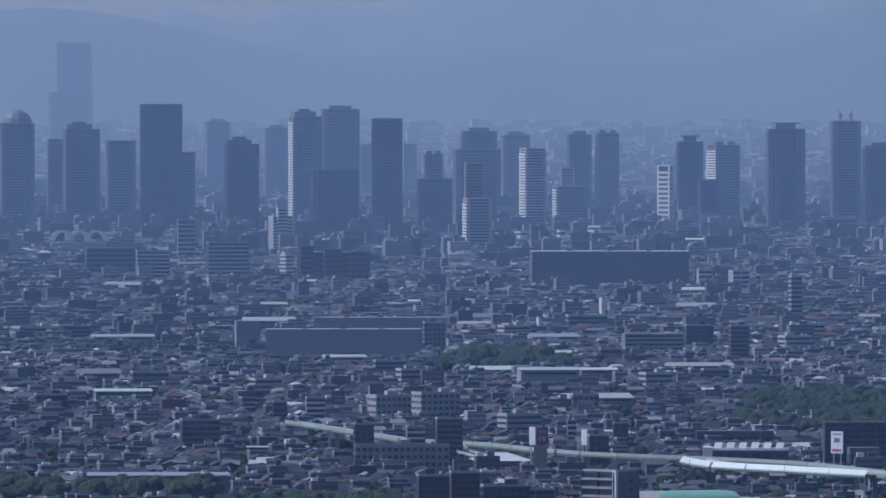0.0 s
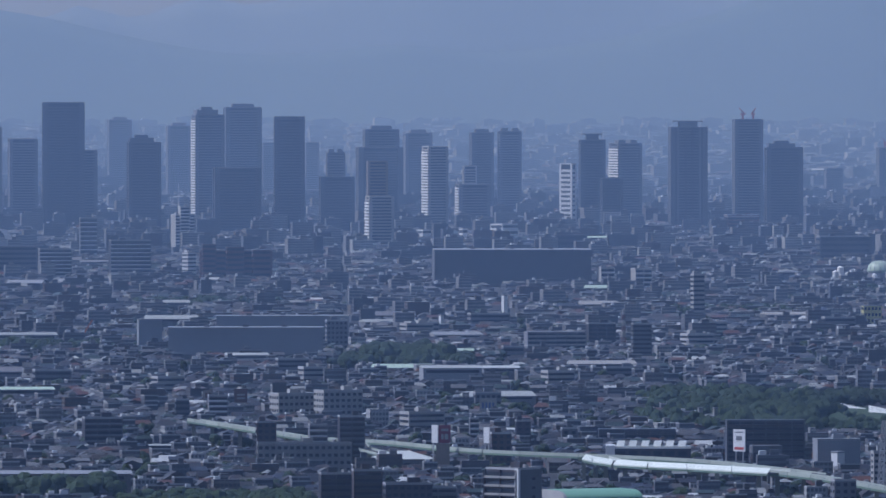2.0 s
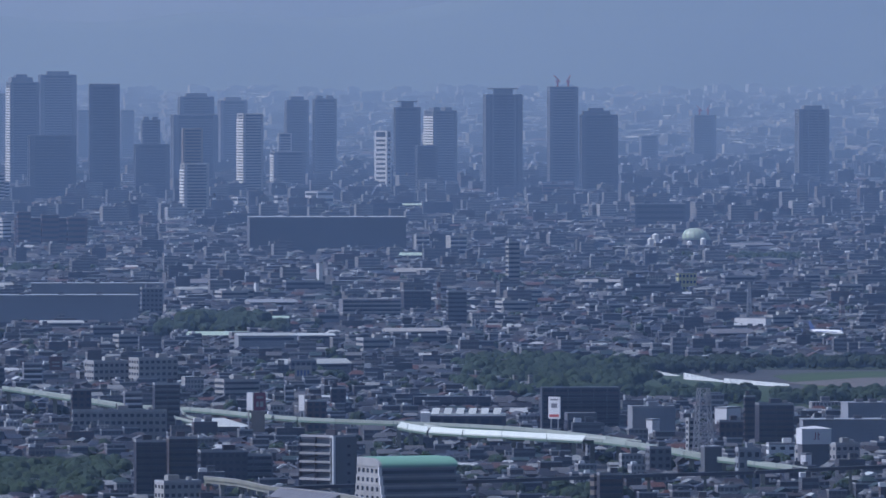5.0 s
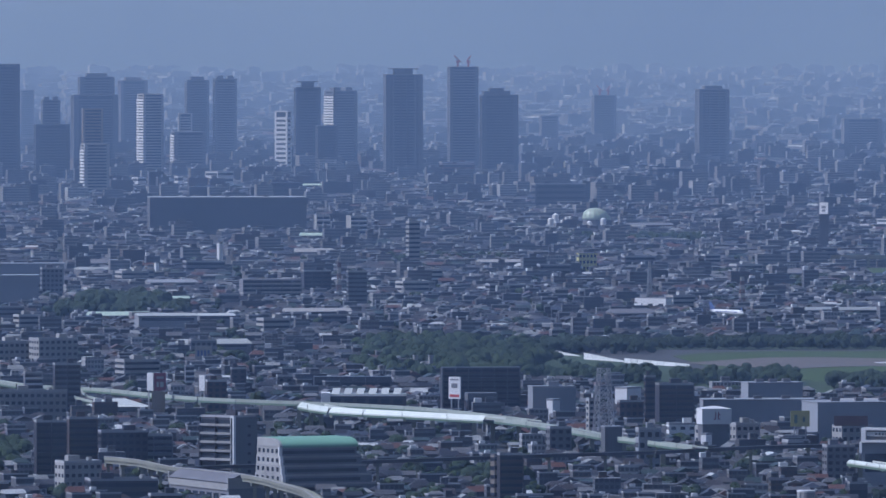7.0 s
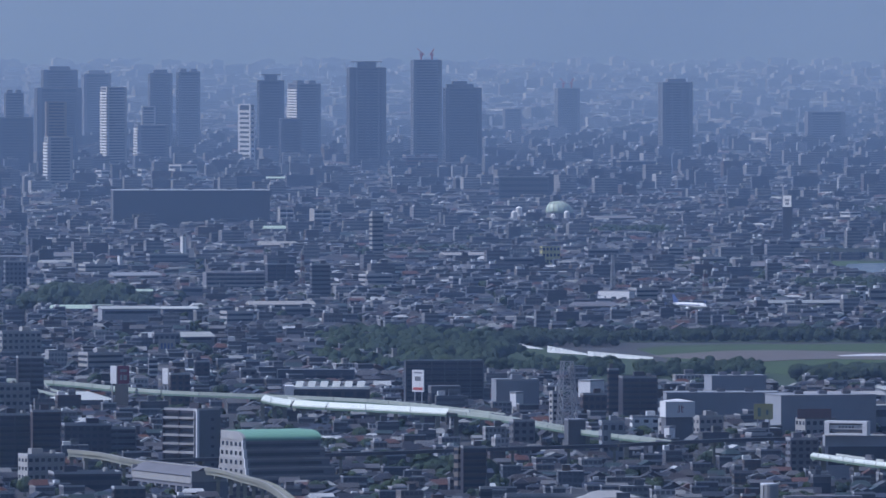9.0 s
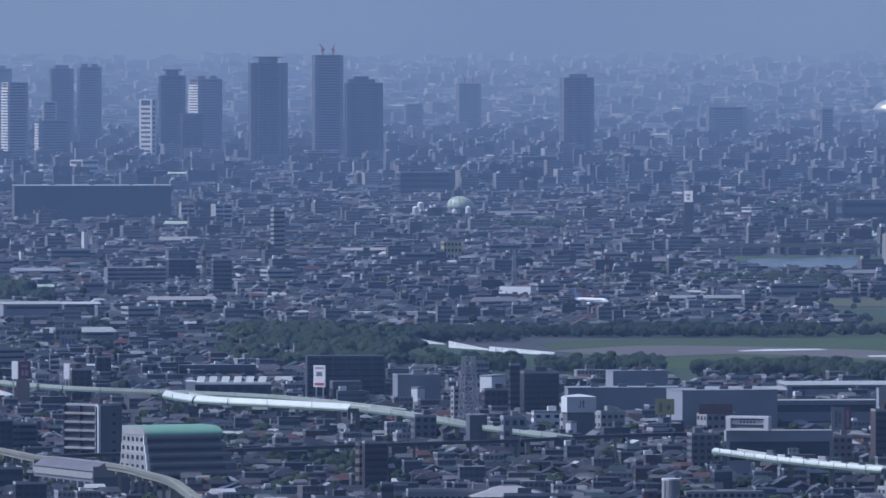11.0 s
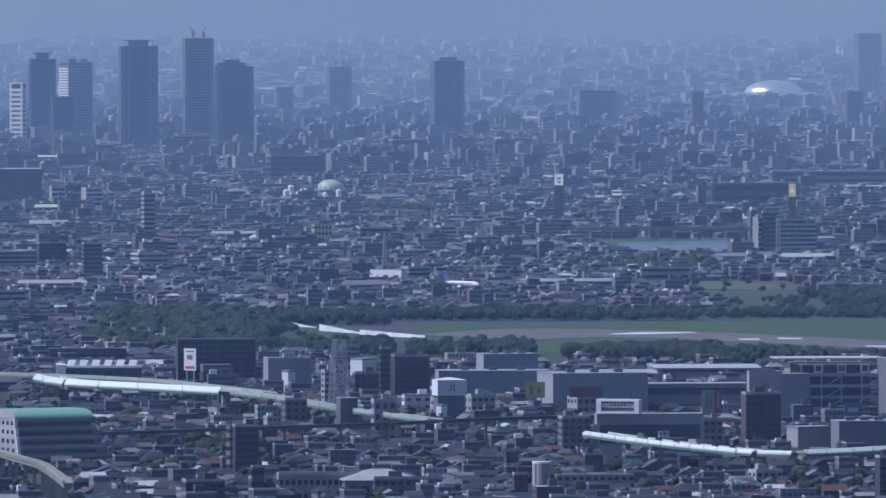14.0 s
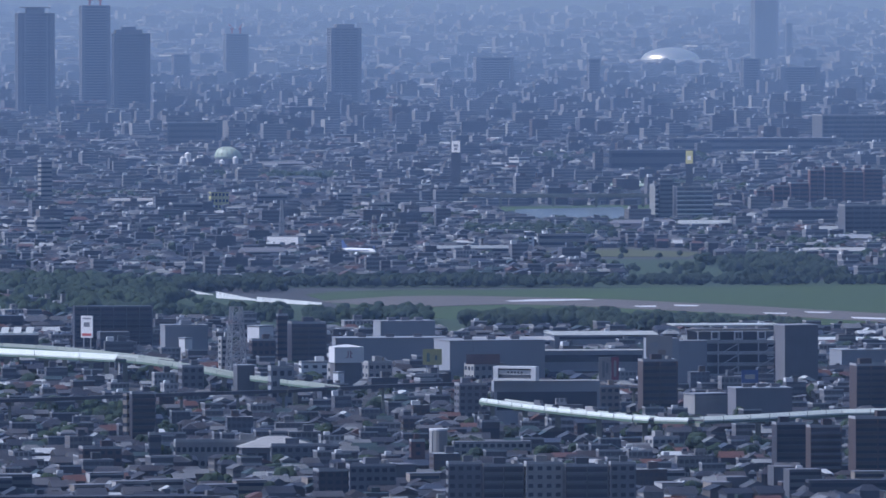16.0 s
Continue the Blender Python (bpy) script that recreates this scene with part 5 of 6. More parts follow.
for outline in ([(533.1, 6721.2), (553.8, 6746.6), (589.8, 6752.3), (592.8, 6734.6), (556.5, 6711.7), (535.9, 6709.1)],
                [(608.6, 6622.0), (623.0, 6627.0), (622.1, 6601.9), (609.6, 6601.0)],
                [(636.1, 6640.5), (652.0, 6630.5), (648.7, 6611.9), (635.3, 6617.4)],
                [(678.9, 6493.3), (694.2, 6487.6), (690.9, 6469.7), (679.0, 6473.0)],
                [(707.5, 6510.6), (723.6, 6498.6), (720.4, 6482.7), (707.3, 6488.2)],
                [(726.3, 6413.8), (745.8, 6391.8), (742.9, 6366.6), (725.5, 6388.2)]):
    patch("trim_runway_marking", outline, 0.7, WHITE, "white painted runway marking", "marking")
patch("field", [(652.0, 7823.6), (717.5, 7876.9), (765.2, 7784.1), (745.6, 7671.3), (683.5, 7691.2), (647.8, 7722.8)], 0.4, FIELD, "dry olive grass field behind the airfield", "grass")
TAKEN.append((702, 7762, 1.0, 0.0, 59, 143))
patch("river", [(690, 8700), (800, 8690), (830, 9150), (730, 9080)], 0.4, WATER, "pale river reach under a long bridge", "water")
patch("river_bank", [(697, 8640), (868, 8600), (885, 9240), (722, 9180)], 0.15, GRASS, "grassy river bank", "grass")
claim(792, 8890, 170, 640)
TAKEN.append((770, 6620, 1.0, 0.0, 420, 480))
viaduct([(690, 9180, 11), (770, 9170, 11), (880, 9160, 11)], 14, "long grey road bridge over a river", CONCRETE, 1.2, CONCRETE, span=32, depth=2.5, name="bridge")


def blast_fence(pts, label):
    """A white sheet screen that runs out to a point."""
    t = thing("blast_fence", pts[0][0], pts[0][1], 0, label, "fence")
    (x0, y0, h0), (x1, y1, h1) = pts
    dx, dy = x1 - x0, y1 - y0
    n = 10
    for i in range(n):
        s, q = i / n, (i + 0.96) / n
        hs, hq = h0 + (h1 - h0) * s, h0 + (h1 - h0) * q
        part("sheet", Geo().loft([[(dx * s, dy * s, 0), (dx * s, dy * s + 1.5, 0), (dx * s, dy * s + 2.2 * hs, hs), (dx * s, dy * s + 2.2 * hs - 0.4, hs)],
                                  [(dx * q, dy * q, 0), (dx * q, dy * q + 1.5, 0), (dx * q, dy * q + 2.2 * hq, hq), (dx * q, dy * q + 2.2 * hq - 0.4, hq)]]), SHEET, t)
        part("stay", Geo().bar((dx * s, dy * s + 5, 0), (dx * s, dy * s + 3.2, hs * 0.9), 0.3), STEEL, t)


blast_fence(((331, 6890, 3.2), (348, 6862, 0.4)), "white sheet blast fence tapering to a point")
blast_fence(((347, 6800, 4.4), (371, 6745, 1.0)), "white sheet blast fence beside low trees")
blast_fence(((369, 6710, 3.8), (409, 6665, 1.6)), "long white sheet blast fence before the runway")


def control_tower(x, y):
    t = thing("control_tower", x, y, 0.1, "white control tower with a dark window and roof mast", "tower")
    claim(x - 3, y - 35, 14, 80)
    part("shaft", Geo().box(0, 0, 0, 6.5, 6.5, 10), WHITE, t)
    for i in range(3):
        part("window", Geo().box(0, -3.25, 1 + i * 3.1, 2.4, 0.3, 1.6), GLASS, t)
    part("cab", Geo().cyl(0, 0, 10, 3.6, 3, 8, 4.2), GLASS, t)
    part("roof", Geo().cyl(0, 0, 13, 4.4, 0.6, 8), WHITE, t)
    part("aerial", Geo().bar((0, 0, 13.6), (0, 0, 17), 0.25), STEEL, t)


control_tower(645, 7900)
lattice(288, 5440, 42, 5.0, 2.6, [STEEL], "tall grey steel lattice mast")
lattice(525, 7900, 26, 2.2, 1.0, [BRICK, PALE], "red and white lattice mast beside the airfield")
lattice(462, 8050, 34, 2.0, 0.6, [STEEL], "thin grey lattice mast")
lattice(221, 8150, 36, 1.6, 0.7, [BRICK, PALE], "red and white lattice mast above the roofs")


def jib_crane(x, y, h):
    t = thing("jib_crane", x, y, 0, "orange jib crane leaning over low roofs", "crane")
    part("base", Geo().box(0, 0, 0, 4, 4, 8), GREY, t)
    part("jib", Geo().bar((-3, 0, 6), (5, 0, h), 1.4), ORANGE, t, "orange crane jib")
    part("stay", Geo().bar((5, 0, h), (2, 2, 6), 0.3), STEEL, t)
    part("cab", Geo().box(-2.5, 0, 8, 2.5, 2.5, 2.5), WHITE, t)


jib_crane(-214, 8480, 19)


def silo(x, y, r, h):
    t = thing("water_tower", x, y, 0, "tall white round water tower", "tower")
    claim(x, y, 2 * r, 2 * r)
    part("shaft", Geo().cyl(0, 0, 0, r, h, 20), PALE, t)
    part("cap", Geo().cyl(0, 0, h, r * 1.03, 0.8, 20), WHITE, t)
    part("ladder", Geo().box(-r * 0.7, -r * 0.75, 0, 0.5, 0.3, h), STEEL, t)


silo(328, 4510, 4.0, 20)


def hip_hall(x, y, w, d, h, a, roof, label):
    t = thing("sports_hall", x, y, a, label, "hall")
    claim(x, y, w, d, a)
    part("wall", Geo().box(0, 0, 0, w, d, h), GREY, t)
    part("roof", Geo().roof(0, 0, h, w, d, 4.5, hip=w * 0.42, over=1.5), roof, t, "pale sheet hipped roof")
    part("ridge_cap", Geo().box(0, 0, h + 4.4, w * 0.2, 0.8, 0.5), FRAME, t)
    for i in range(6):
        part("window", Geo().box((i - 2.5) * w / 6.5, -d / 2, h * 0.4, w / 9, 0.3, h * 0.35), GLASS, t)


hip_hall(260, 4570, 34, 26, 10.5, 0.06, PALE, "sports hall with a wide pale hipped roof")
hip_hall(31.6, 5770, 33, 20, 9.5, 0.05, SHEET, "low building with a white hipped sheet roof")


def aeroplane(x, y, z, heading):
    """A twin-engined airliner on its approach, wheels down; nose along local +x."""
    t = thing("aeroplane", x, y, math.radians(heading), "white twin-jet airliner with a blue tail, landing gear down", "aeroplane", "", z)
    ring = lambda px, r, dz=0.0: [(px, r * math.cos(i * 0.5236), dz + r * math.sin(i * 0.5236)) for i in range(12)]
    part("fuselage", Geo().loft([ring(19.5, 0.15, -0.6), ring(18.6, 0.9, -0.45), ring(17, 1.5, -0.2), ring(14.5, 1.88), ring(-8, 1.88), ring(-14, 1.3, 0.4), ring(-19.5, 0.3, 0.9)]), WHITE, t)
    part("cheat_line", Geo().box(2, -1.86, 0.1, 24, 0.12, 0.5).box(2, 1.86, 0.1, 24, 0.12, 0.5), BLUE, t, "blue stripe along the fuselage")
    for s in (-1, 1):
        w = part("wing", Geo().loft([[(5, s * 1.5, -1.0), (-2.5, s * 1.5, -1.0), (-2.5, s * 1.5, -0.5), (5, s * 1.5, -0.4)],
                                     [(-3.6, s * 17, 0.6), (-5.2, s * 17, 0.6), (-5.2, s * 17, 0.75), (-3.6, s * 17, 0.8)]]), PALE, t)
        part("winglet", Geo().loft([[(-3.8, s * 17, 0.6), (-5.2, s * 17, 0.6), (-5.2, s * 17.1, 0.7), (-3.8, s * 17.1, 0.7)],
                                    [(-5.4, s * 17.6, 2.9), (-6.2, s * 17.6, 2.9), (-6.2, s * 17.7, 2.9), (-5.4, s * 17.7, 2.9)]]), BLUE, w)
        part("engine", Geo().loft([[(px, s * 5 + r * math.cos(i * 0.5236), -1.9 + r * math.sin(i * 0.5236)) for i in range(12)] for px, r in ((5.6, 0.95), (4.5, 1.1), (2.2, 1.0), (0.9, 0.6))]), WHITE, t)
        part("tailplane", Geo().loft([[(-14.6, s * 0.8, 0.9), (-18, s * 0.8, 0.9), (-18, s * 0.8, 1.1), (-14.6, s * 0.8, 1.1)],
                                      [(-18, s * 7, 1.5), (-19.5, s * 7, 1.5), (-19.5, s * 7, 1.6), (-18, s * 7, 1.6)]]), PALE, t)
        leg = part("main_leg", Geo().bar((-0.5, s * 2.8, -1), (-0.5, s * 2.8, -3.2), 0.3), STEEL, t)
        part("wheel", Geo().loft([[(-0.5 + 0.55 * math.cos(i * 0.5236), s * 2.8 + e, -3.3 + 0.55 * math.sin(i * 0.5236)) for i in range(12)] for e in (-0.5, 0.5)]), DARK, leg)
    part("fin", Geo().loft([[(-12, -0.2, 1.2), (-18.3, -0.2, 1.0), (-18.3, 0.2, 1.0), (-12, 0.2, 1.2)], [(-17.6, -0.1, 7), (-20, -0.1, 7), (-20, 0.1, 7), (-17.6, 0.1, 7)]]), BLUE, t, "blue tail fin")
    leg = part("nose_leg", Geo().bar((14, 0, -1.6), (14, 0, -3.2), 0.25), STEEL, t)
    part("wheel", Geo().loft([[(14 + 0.45 * math.cos(i * 0.5236), e, -3.3 + 0.45 * math.sin(i * 0.5236)) for i in range(12)] for e in (-0.3, 0.3)]), DARK, leg)
    part("windscreen", Geo().box(17.2, 0, 0.55, 0.7, 1.7, 0.5), GLASS, t)


aeroplane(461, 7100, 22.5, -56)


def vehicle(x, y, z, a, mat, label, long=4.4, tall=1.5):
    t = thing("lorry" if long > 6 else "car", x, y, a, label, "lorry" if long > 6 else "car", "road traffic", z)
    part("body", Geo().box(0, 0, 0.4, long, 1.8, tall * 0.5), mat, t)
    part("cabin", Geo().box(-0.1 * long, 0, 0.4 + tall * 0.5, long * (0.75 if long > 6 else 0.55), 1.6, tall * 0.6), mat if long > 6 else GLASS, t)
    for i in (-1, 1):
        for j in (-1, 1):
            part("wheel", Geo().loft([[(i * long * 0.32 + 0.35 * math.cos(q * 0.785), j * 0.85 + e, 0.35 + 0.35 * math.sin(q * 0.785)) for q in range(8)] for e in (-0.1, 0.1)]), DARK, t)


# ---- trees ----
rng = random.Random(11)
patch("scrub", [(225, 6270), (440, 6260), (470, 6150), (672, 6130), (680, 6215), (470, 6400), (400, 6640), (330, 7000), (900, 6990), (900, 7130), (780, 7120), (810, 7620), (650, 7620), (640, 7130), (230, 7120)], 0.2, SCRUB, "rough dark green grass and scrub around the airfield", "grass")
wood("dense dark green belt of trees before the airfield", [(190, 6330, 250, 6640, 70, 11), (240, 6330, 296, 6580, 150, 13), (290, 6340, 372, 6480, 110, 9), (384, 6320, 455, 6420, 110, 9), (200, 6620, 316, 7000, 220, 12)], 5, 130, 1.2)
wood("dark green wood along the runway's near edge", [(470, 6150, 560, 6280, 230, 11.5), (540, 6140, 615, 6220, 160, 11), (600, 6140, 665, 6190, 70, 9)], 6, 140, 1.2)
wood("low hedge and bushes behind the airfield", [(325, 6900, 400, 7000, 90, 8), (330, 6995, 620, 7110, 420, 7), (600, 7030, 900, 7090, 230, 6), (735, 7130, 810, 7480, 170, 10), (660, 7060, 740, 7110, 60, 6)], 7, 100, 1.3)
wood("trees along the river", [(620, 8060, 730, 8300, 260, 10), (680, 8380, 860, 8560, 200, 8), (560, 8500, 660, 8900, 120, 8)], 8, 80, 1.3)
wood("green wooded mound among houses", [(0, 7700, 95, 7860, 220, 11), (20, 7740, 75, 7830, 160, 17)], 9, 150, 1.2)
wood("park trees among the roofs", [(-330, 8150, -180, 8300, 220, 9), (-310, 5380, -120, 5465, 300, 13), (-170, 4990, -30, 5150, 260, 11), (-60, 5440, 10, 5530, 110, 7),
                                   (60, 6700, 120, 6900, 40, 8), (190, 4960, 226, 5060, 70, 10), (-112, 5150, -20, 5330, 230, 11), (820, 7300, 960, 8100, 220, 9), (300, 9300, 420, 9500, 90, 9),
                                   (840, 9500, 1000, 9900, 140, 9), (-200, 9600, -60, 9750, 90, 10), (500, 10100, 640, 10250, 90, 10), (900, 10900, 1100, 11200, 120, 10)], 10, 110, 1.2)
TAKEN.append((308, 6660, 1.0, 0.0, 62, 350))
TAKEN.append((412, 6400, 1.0, 0.0, 60, 90))
TAKEN.append((-66, 5240, 1.0, 0.0, 40, 85))
TAKEN.append((48, 7780, 1.0, 0.0, 60, 100))
TAKEN.append((560, 6220, 1.0, 0.0, 110, 90))
TAKEN.append((-242, 5500, 1.0, 0.0, 62, 66))
TAKEN.append((480, 7040, 1.0, 0.0, 420, 80))
TAKEN.append((730, 7330, 1.0, 0.0, 70, 280))
for x0, y0, n in ((190, 5000, 26), (150, 5250, 14), (20, 5550, 8), (-30, 5250, 10), (470, 4620, 10), (330, 4800, 8), (260, 5300, 10), (90, 5600, 8)):
    for _ in range(n):
        x, y = x0 + rng.gauss(0, 12), y0 + rng.gauss(0, 25)
        tree(x, y, rng.uniform(2.6, 4.2), rng.uniform(6, 10), rng)
        claim(x, y, 6, 6, 0, 0)


for k, p in enumerate(smooth_path([(397.1, 4889.2, 14), (413.5, 4827.4, 14), (434.7, 4766.6, 14), (447.7, 4736.4, 14), (462.5, 4726.4, 14)], 21)[1:8]):
    if k % 3:
        vehicle(p[0] + 1.5, p[1] + 1, 14, -1.2, rng.choice((PALE, DARK, SLATE)), "car on the raised road", 4.4, 1.5)
    else:
        vehicle(p[0] + 1.5, p[1] + 1, 14, -1.2, rng.choice((PALE, SLATE)), "box lorry on the raised road", 8.5, 2.4)

# garden and street trees between the houses
spots = []
for _ in range(2300):
    y = 4250 * (9800 / 4250) ** rng.random()
    x = y * rng.uniform(-0.055, 0.125)
    if not (340 < x < 1200 and 6130 < y < 7010 or 660 < x < 880 and 8550 < y < 9300):
        spots.append((x, y))
wood("small dark garden and street trees between houses", [(x - 3, y - 6, x + 3, y + 6, rng.choice((1, 1, 2, 3)), rng.uniform(5, 9.5)) for x, y in spots], 12, 26, 1.5)

# wide halls strewn over the plain
for i in range(46):
    y = 6300 * (13500 / 6300) ** rng.random()
    x = y * rng.uniform(-0.05, 0.12)
    w, d = rng.uniform(22, 52), rng.uniform(16, 30)
    if all(abs(x - q[0]) > q[4] + w / 2 or abs(y - q[1]) > q[5] + d / 2 + 12 for q in TAKEN):
        roof = rng.choice((OLD_SHEET, PALE, HALL, GREY, COPPER))
        shed(x, y, w, d, rng.uniform(6, 9), rng.uniform(-0.1, 0.25), rng.choice((GREY, PALE, SLATE)), roof,
             {OLD_SHEET: "wide hall with a weathered pale sheet roof", PALE: "wide hall with a pale flat-pitched roof", GREY: "wide grey hall with a dull sheet roof", HALL: "wide hall with a dull pale roof", COPPER: "wide hall with a pale green roof"}[roof], pitch=rng.uniform(1.5, 3.5))


# ---- the houses ----
def house(k):
    """One of a dozen plans: walls, tiled roof, windows, door, porch roof, balcony."""
    r = random.Random(k)
    w, d, h = r.uniform(8, 12), r.uniform(7.5, 10), r.choice((5.4, 5.6, 5.8, 8.2))
    t = thing("house", 0, 0, 0, "", "house", "houses of the near suburb")
    body = part("wall", Geo().box(0, 0, 0, w, d, h), OWN_WALL, t)
    if k % 4 == 3:
        part("roof", Geo().box(0, 0, h, w + 0.6, d + 0.6, 0.5).box(w * 0.2, 0, h + 0.5, w * 0.3, d * 0.4, 2), OWN_ROOF, t)
    else:
        q = r.uniform(2.0, 3.0)
        part("roof", Geo().roof(0, 0, h, w, d, q, hip=(0.05, w * 0.35, w * 0.2)[k % 3], over=0.6).box(0, 0, h + q - 0.3, w * 0.3, 0.4, 0.5), OWN_ROOF, t)
    if k % 2:
        part("lower_roof", Geo().roof(w * 0.2, -d / 2 - 1.2, 2.7, w * 0.5, 2.6, 0.9, over=0.2), OWN_ROOF, t)
    else:
        part("balcony", Geo().box(-w * 0.15, -d / 2 - 0.6, 2.8, w * 0.5, 1.2, 1.1), FRAME, t)
    me, sill = window_mesh(1.7, 1.3)
    for i, z in ((-1, 0.9), (1, 0.9), (-1, 3.6), (1, 3.6)):
        o = part("window", me, None, body)
        o.matrix_basis = pose(i * w * 0.26 * K, -d / 2 * K, z * K)
    o = part("window", me, None, body)
    o.matrix_basis = pose(-w / 2 * K, 0, 3.4 * K, 0, 0, -90)
    return t


LABELS = ("two-storey house with a dark tiled roof", "two-storey house with a hipped tile roof", "pale house with a low-pitched roof and balcony", "boxy flat-roofed house with plain walls")
PLANS = [house(k) for k in range(12)]


FLAT_PLANS = [block(0, 0, w, d, h, 0, wall, label, style="bands", name="small_flats", group="small flats of the suburb", side=False, gear=False) for w, d, h, wall, label in (
    (15, 9, 9.3, PALE, "three-storey pale flats with window bands"), (12, 10, 9.3, GREY, "three-storey grey flats with a flat roof"),
    (17, 9, 6.4, BROWN, "two-storey brown flats with a flat roof"), (14, 9, 12.4, SLATE, "four-storey slate grey flats"), (13, 9, 9.3, TAN, "small tan three-storey block of flats"))]
del TAKEN[-5:]


def lots(y0, y1, pitch, seed):
    """Building plots in the visible wedge, on a jittered street grid with some gaps."""
    r = np.random.RandomState(seed)
    xs, yy = np.meshgrid(np.arange(-0.066 * y1, 0.135 * y1, pitch), np.arange(y0, y1, pitch * 1.12))
    x, y = xs.ravel(), yy.ravel()
    row = np.round((y - y0) / (pitch * 1.12))
    x = x + r.uniform(-0.22, 0.22, x.size) * pitch + row * 3.3 % pitch
    y = y + r.uniform(-0.2, 0.2, y.size) * pitch
    keep = (x > -0.058 * y) & (x < 0.127 * y) & (r.rand(x.size) < 0.9)
    keep &= (np.round(x / pitch) % 9 != 0) & (row % 7 != 0)
    for cx, cy, c, s, hw, hd in TAKEN:
        dx, dy = x - cx, y - cy
        keep &= ~((np.abs(dx * c + dy * s) < hw + pitch * 0.35) & (np.abs(dy * c - dx * s) < hd + pitch * 0.35))
    return x[keep], y[keep]


def turn_at(x, y):
    return 0.17 + 0.3 * noise.noise(Vector((x / 260, y / 420, 2.0)))


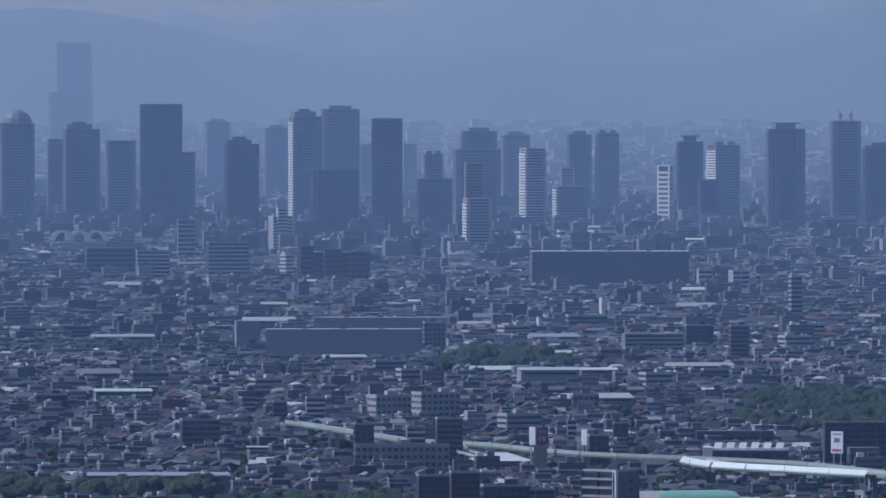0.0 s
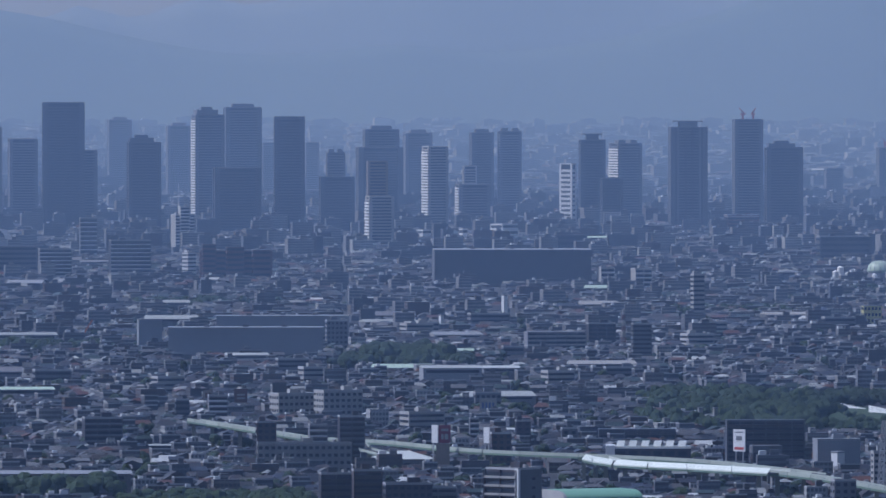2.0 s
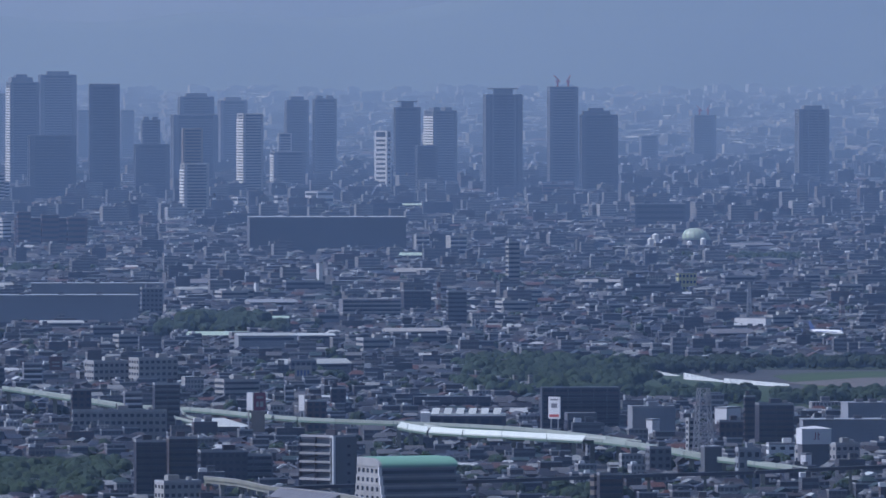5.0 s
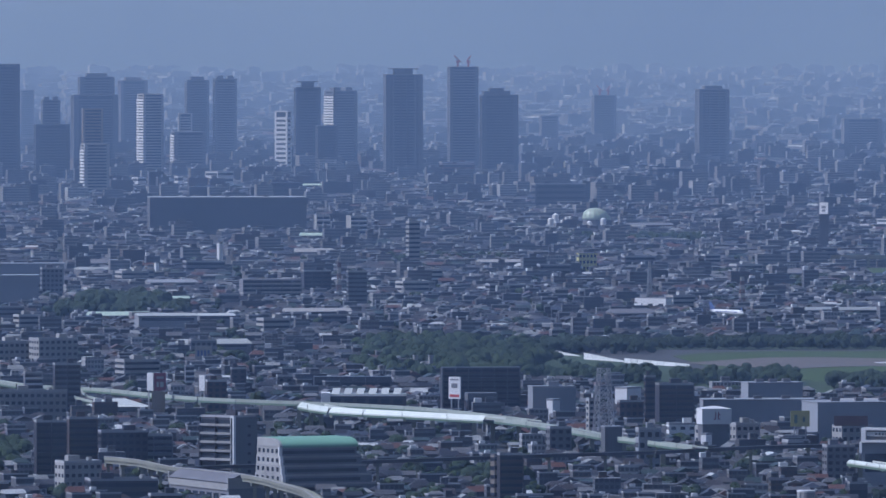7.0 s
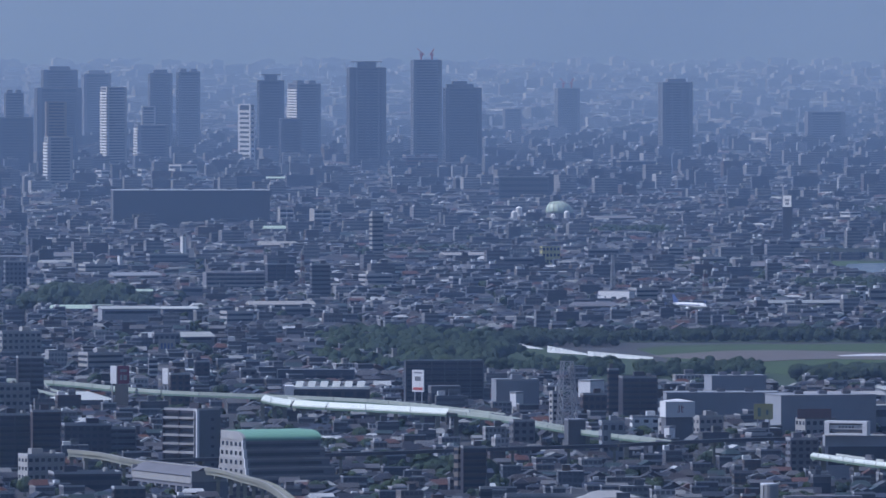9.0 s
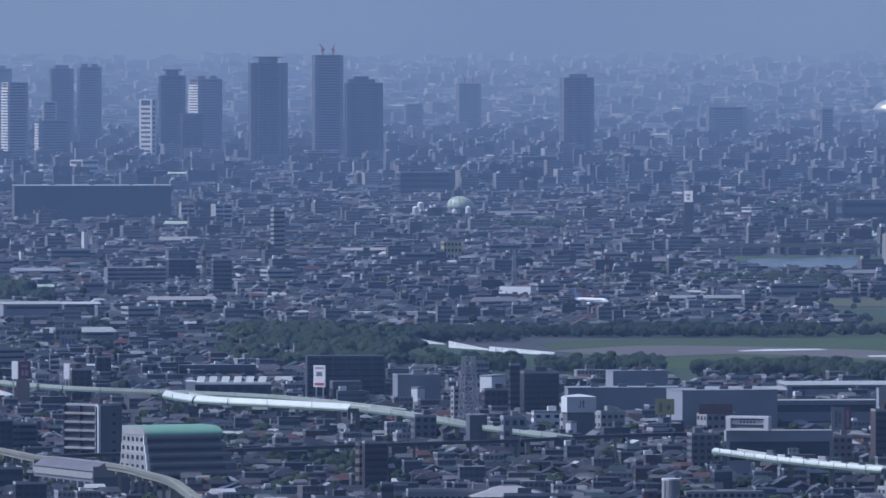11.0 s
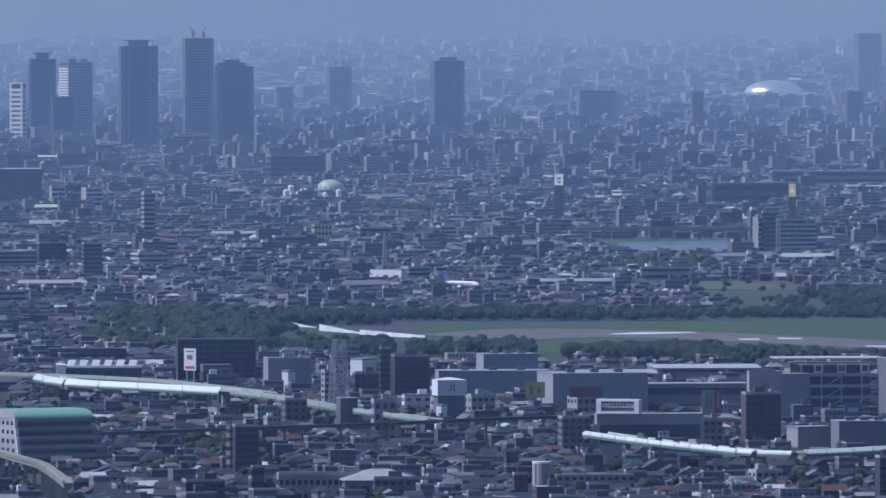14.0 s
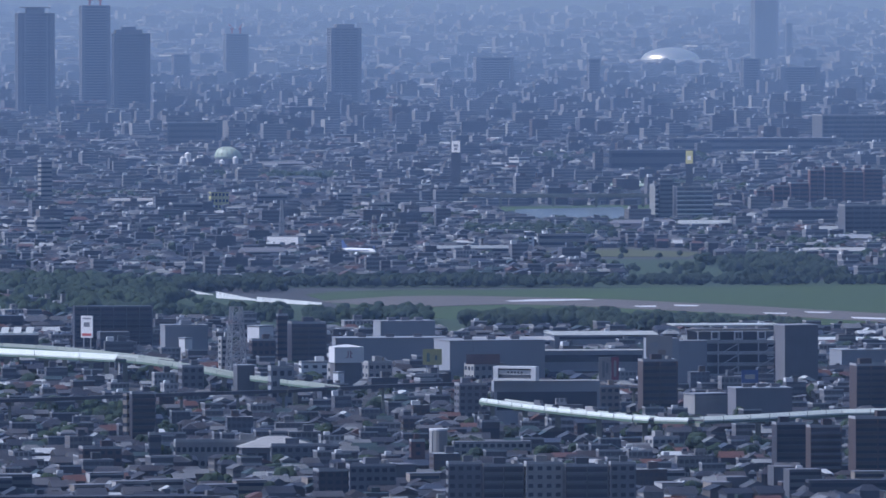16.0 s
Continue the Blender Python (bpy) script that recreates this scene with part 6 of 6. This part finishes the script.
def suburb(y0, y1, pitch, seed, flats, high, tall, singles=0, small_flats=0):
    """Fills a stretch of the plain with houses and flats; the first of them as things of their own."""
    r = random.Random(seed)
    lx, ly = lots(y0, y1, pitch, seed)
    hs, bs = Geo(), Geo()
    order = np.argsort(ly)
    for n, i in enumerate(order):
        x, y = float(lx[i]), float(ly[i])
        a, z = turn_at(x, y) + r.uniform(-0.08, 0.08) + r.choice((0, 0, 0, 1.5708)), rise(y)
        w, d = pitch * r.uniform(0.55, 0.85), pitch * r.uniform(0.5, 0.75)
        q = r.random()
        if n < singles:
            k = r.randrange(12)
            tagged(copy_thing(PLANS[k], pose(x * K, y * K, 0, 0, 0, math.degrees(a))), LABELS[3] if k % 4 == 3 else LABELS[k % 3])
        elif q < tall:
            h = r.uniform(high * 0.6, high)
            w, d, a = w * r.uniform(1.0, 1.9), d * r.uniform(0.8, 1.2), turn_at(x, y)
            bs.box(x, y, z, w, d, h, a, 0, 1)
            bs.box(x + r.uniform(-0.2, 0.2) * w, y, z + h, w * 0.3, d * 0.4, 3.0, a, 0, 1)
            if r.random() < 0.25:
                bs.box(x - w * 0.3, y, z + h, 4, 4, r.uniform(1.5, 3), a, 2)
        elif q < flats and small_flats > 0:
            small_flats -= 1
            copy_thing(r.choice(FLAT_PLANS), pose(x * K, y * K, 0, 0, 0, math.degrees(a)))
        elif q < flats:
            h = r.choice((4.5, 6.4, 6.4, 9.3, 9.6))
            w, a = w * r.uniform(0.8, 1.3 if y < 8400 else 1.9), turn_at(x, y)
            bs.box(x, y, z, w, d, h, a, 0, 1)
            if y < 8400:
                # a pale coping along the front and the side, doubling as a painted edge highlight
                bs.box(x + d / 2 * math.sin(a), y - d / 2 * math.cos(a), z + h, w + 0.3, 0.35, 0.75, a, 3)
                bs.box(x - w / 2 * math.cos(a), y - w / 2 * math.sin(a), z + h, 0.35, d, 0.75, a, 3)
            if y < 8400 and r.random() < 0.5:
                # balcony fronts, storey by storey
                for f in range(1, int(h / 3)):
                    bs.box(x + (d / 2 + 0.5) * math.sin(a), y - (d / 2 + 0.5) * math.cos(a), z + f * 3.0, w * 0.92, 1.0, 1.0, a, 3)
            if r.random() < 0.18:
                bs.box(x, y, z + h, w * 0.25, d * 0.3, 2.0, a, 0, 1)
            elif r.random() < 0.25:
                bs.box(x - w * 0.2, y, z + h, 2.6, 2.6, 2, a, 2)
        else:
            h = r.choice((3.2, 5.5, 5.8, 6.0))
            hs.box(x, y, z, w, d, h, a)
            hs.roof(x, y, z + h, w, d, r.uniform(1.3, 2.6), a, hip=r.choice((0.05, 0.05, w * 0.3)), over=0.5, mi=1)
            if y < 9000:
                c, e = math.cos(a), math.sin(a)
                u, v = r.uniform(-0.3, 0.3) * w, -d / 2 - 1.1
                if r.random() < 0.4:
                    # a lower wing or porch with its own roof
                    hs.roof(x + u * c - v * e, y + u * e + v * c, z + 2.7, w * 0.5, 2.2, 0.8, a, over=0.3, mi=1)
                if r.random() < 0.45:
                    # a balcony front
                    hs.box(x + u * c - v * e, y + u * e + v * c, z + 2.9, w * 0.45, 0.9, 1.1, a, 2)
                for _ in range(r.choice((0, 1, 1, 2))):
                    # a white box added as a bright glint, sized like an outdoor unit or laundry
                    u, v = r.uniform(-0.45, 0.45) * w, -d / 2 - 0.25
                    hs.box(x + u * c - v * e, y + u * e + v * c, z + r.choice((0.4, 3.4, 3.6)), r.uniform(0.8, 1.9), 0.4, r.uniform(0.7, 1.3), a, 3)
                if r.random() < 0.2:
                    # a gable vent house or a solar panel on the roof
                    u = r.uniform(-0.25, 0.25) * w
                    hs.box(x + u * c, y + u * e, z + h + 0.5, 2.2, 1.8, 1.9, a, r.choice((1, 2)))
                if r.random() < 0.3:
                    # a shed or carport roof beside it
                    u, v = (w / 2 + 1.6) * r.choice((-1, 1)), r.uniform(-0.3, 0.3) * d
                    hs.box(x + u * c - v * e, y + u * e + v * c, z, 2.4, 4.2, 2.3, a, 1)
    tagged(new("houses", hs.mesh("houses", HOUSE_WALL, HOUSE_ROOF, FRAME, WHITE)), "close-packed low houses with tiled roofs", "houses", kind="stuff")
    tagged(new("flats", bs.mesh("flats", BLOCK_WALL, BLOCK_ROOF, WHITE, FRAME)), "close-packed flat-roofed blocks", "buildings", kind="stuff")


suburb(4180, 6200, 12.6, 21, 0.2, 14, 0.016, 240, 70)
suburb(6200, 8400, 13.4, 22, 0.24, 15, 0.018)
suburb(8400, 12000, 17.0, 23, 0.32, 19, 0.025)
suburb(12000, 16500, 23.0, 24, 0.42, 27, 0.05)
suburb(16500, 24400, 34.0, 25, 0.5, 26, 0.05)
for p in PLANS + FLAT_PLANS:
    for o in (*p.children_recursive, p):
        bpy.data.objects.remove(o)
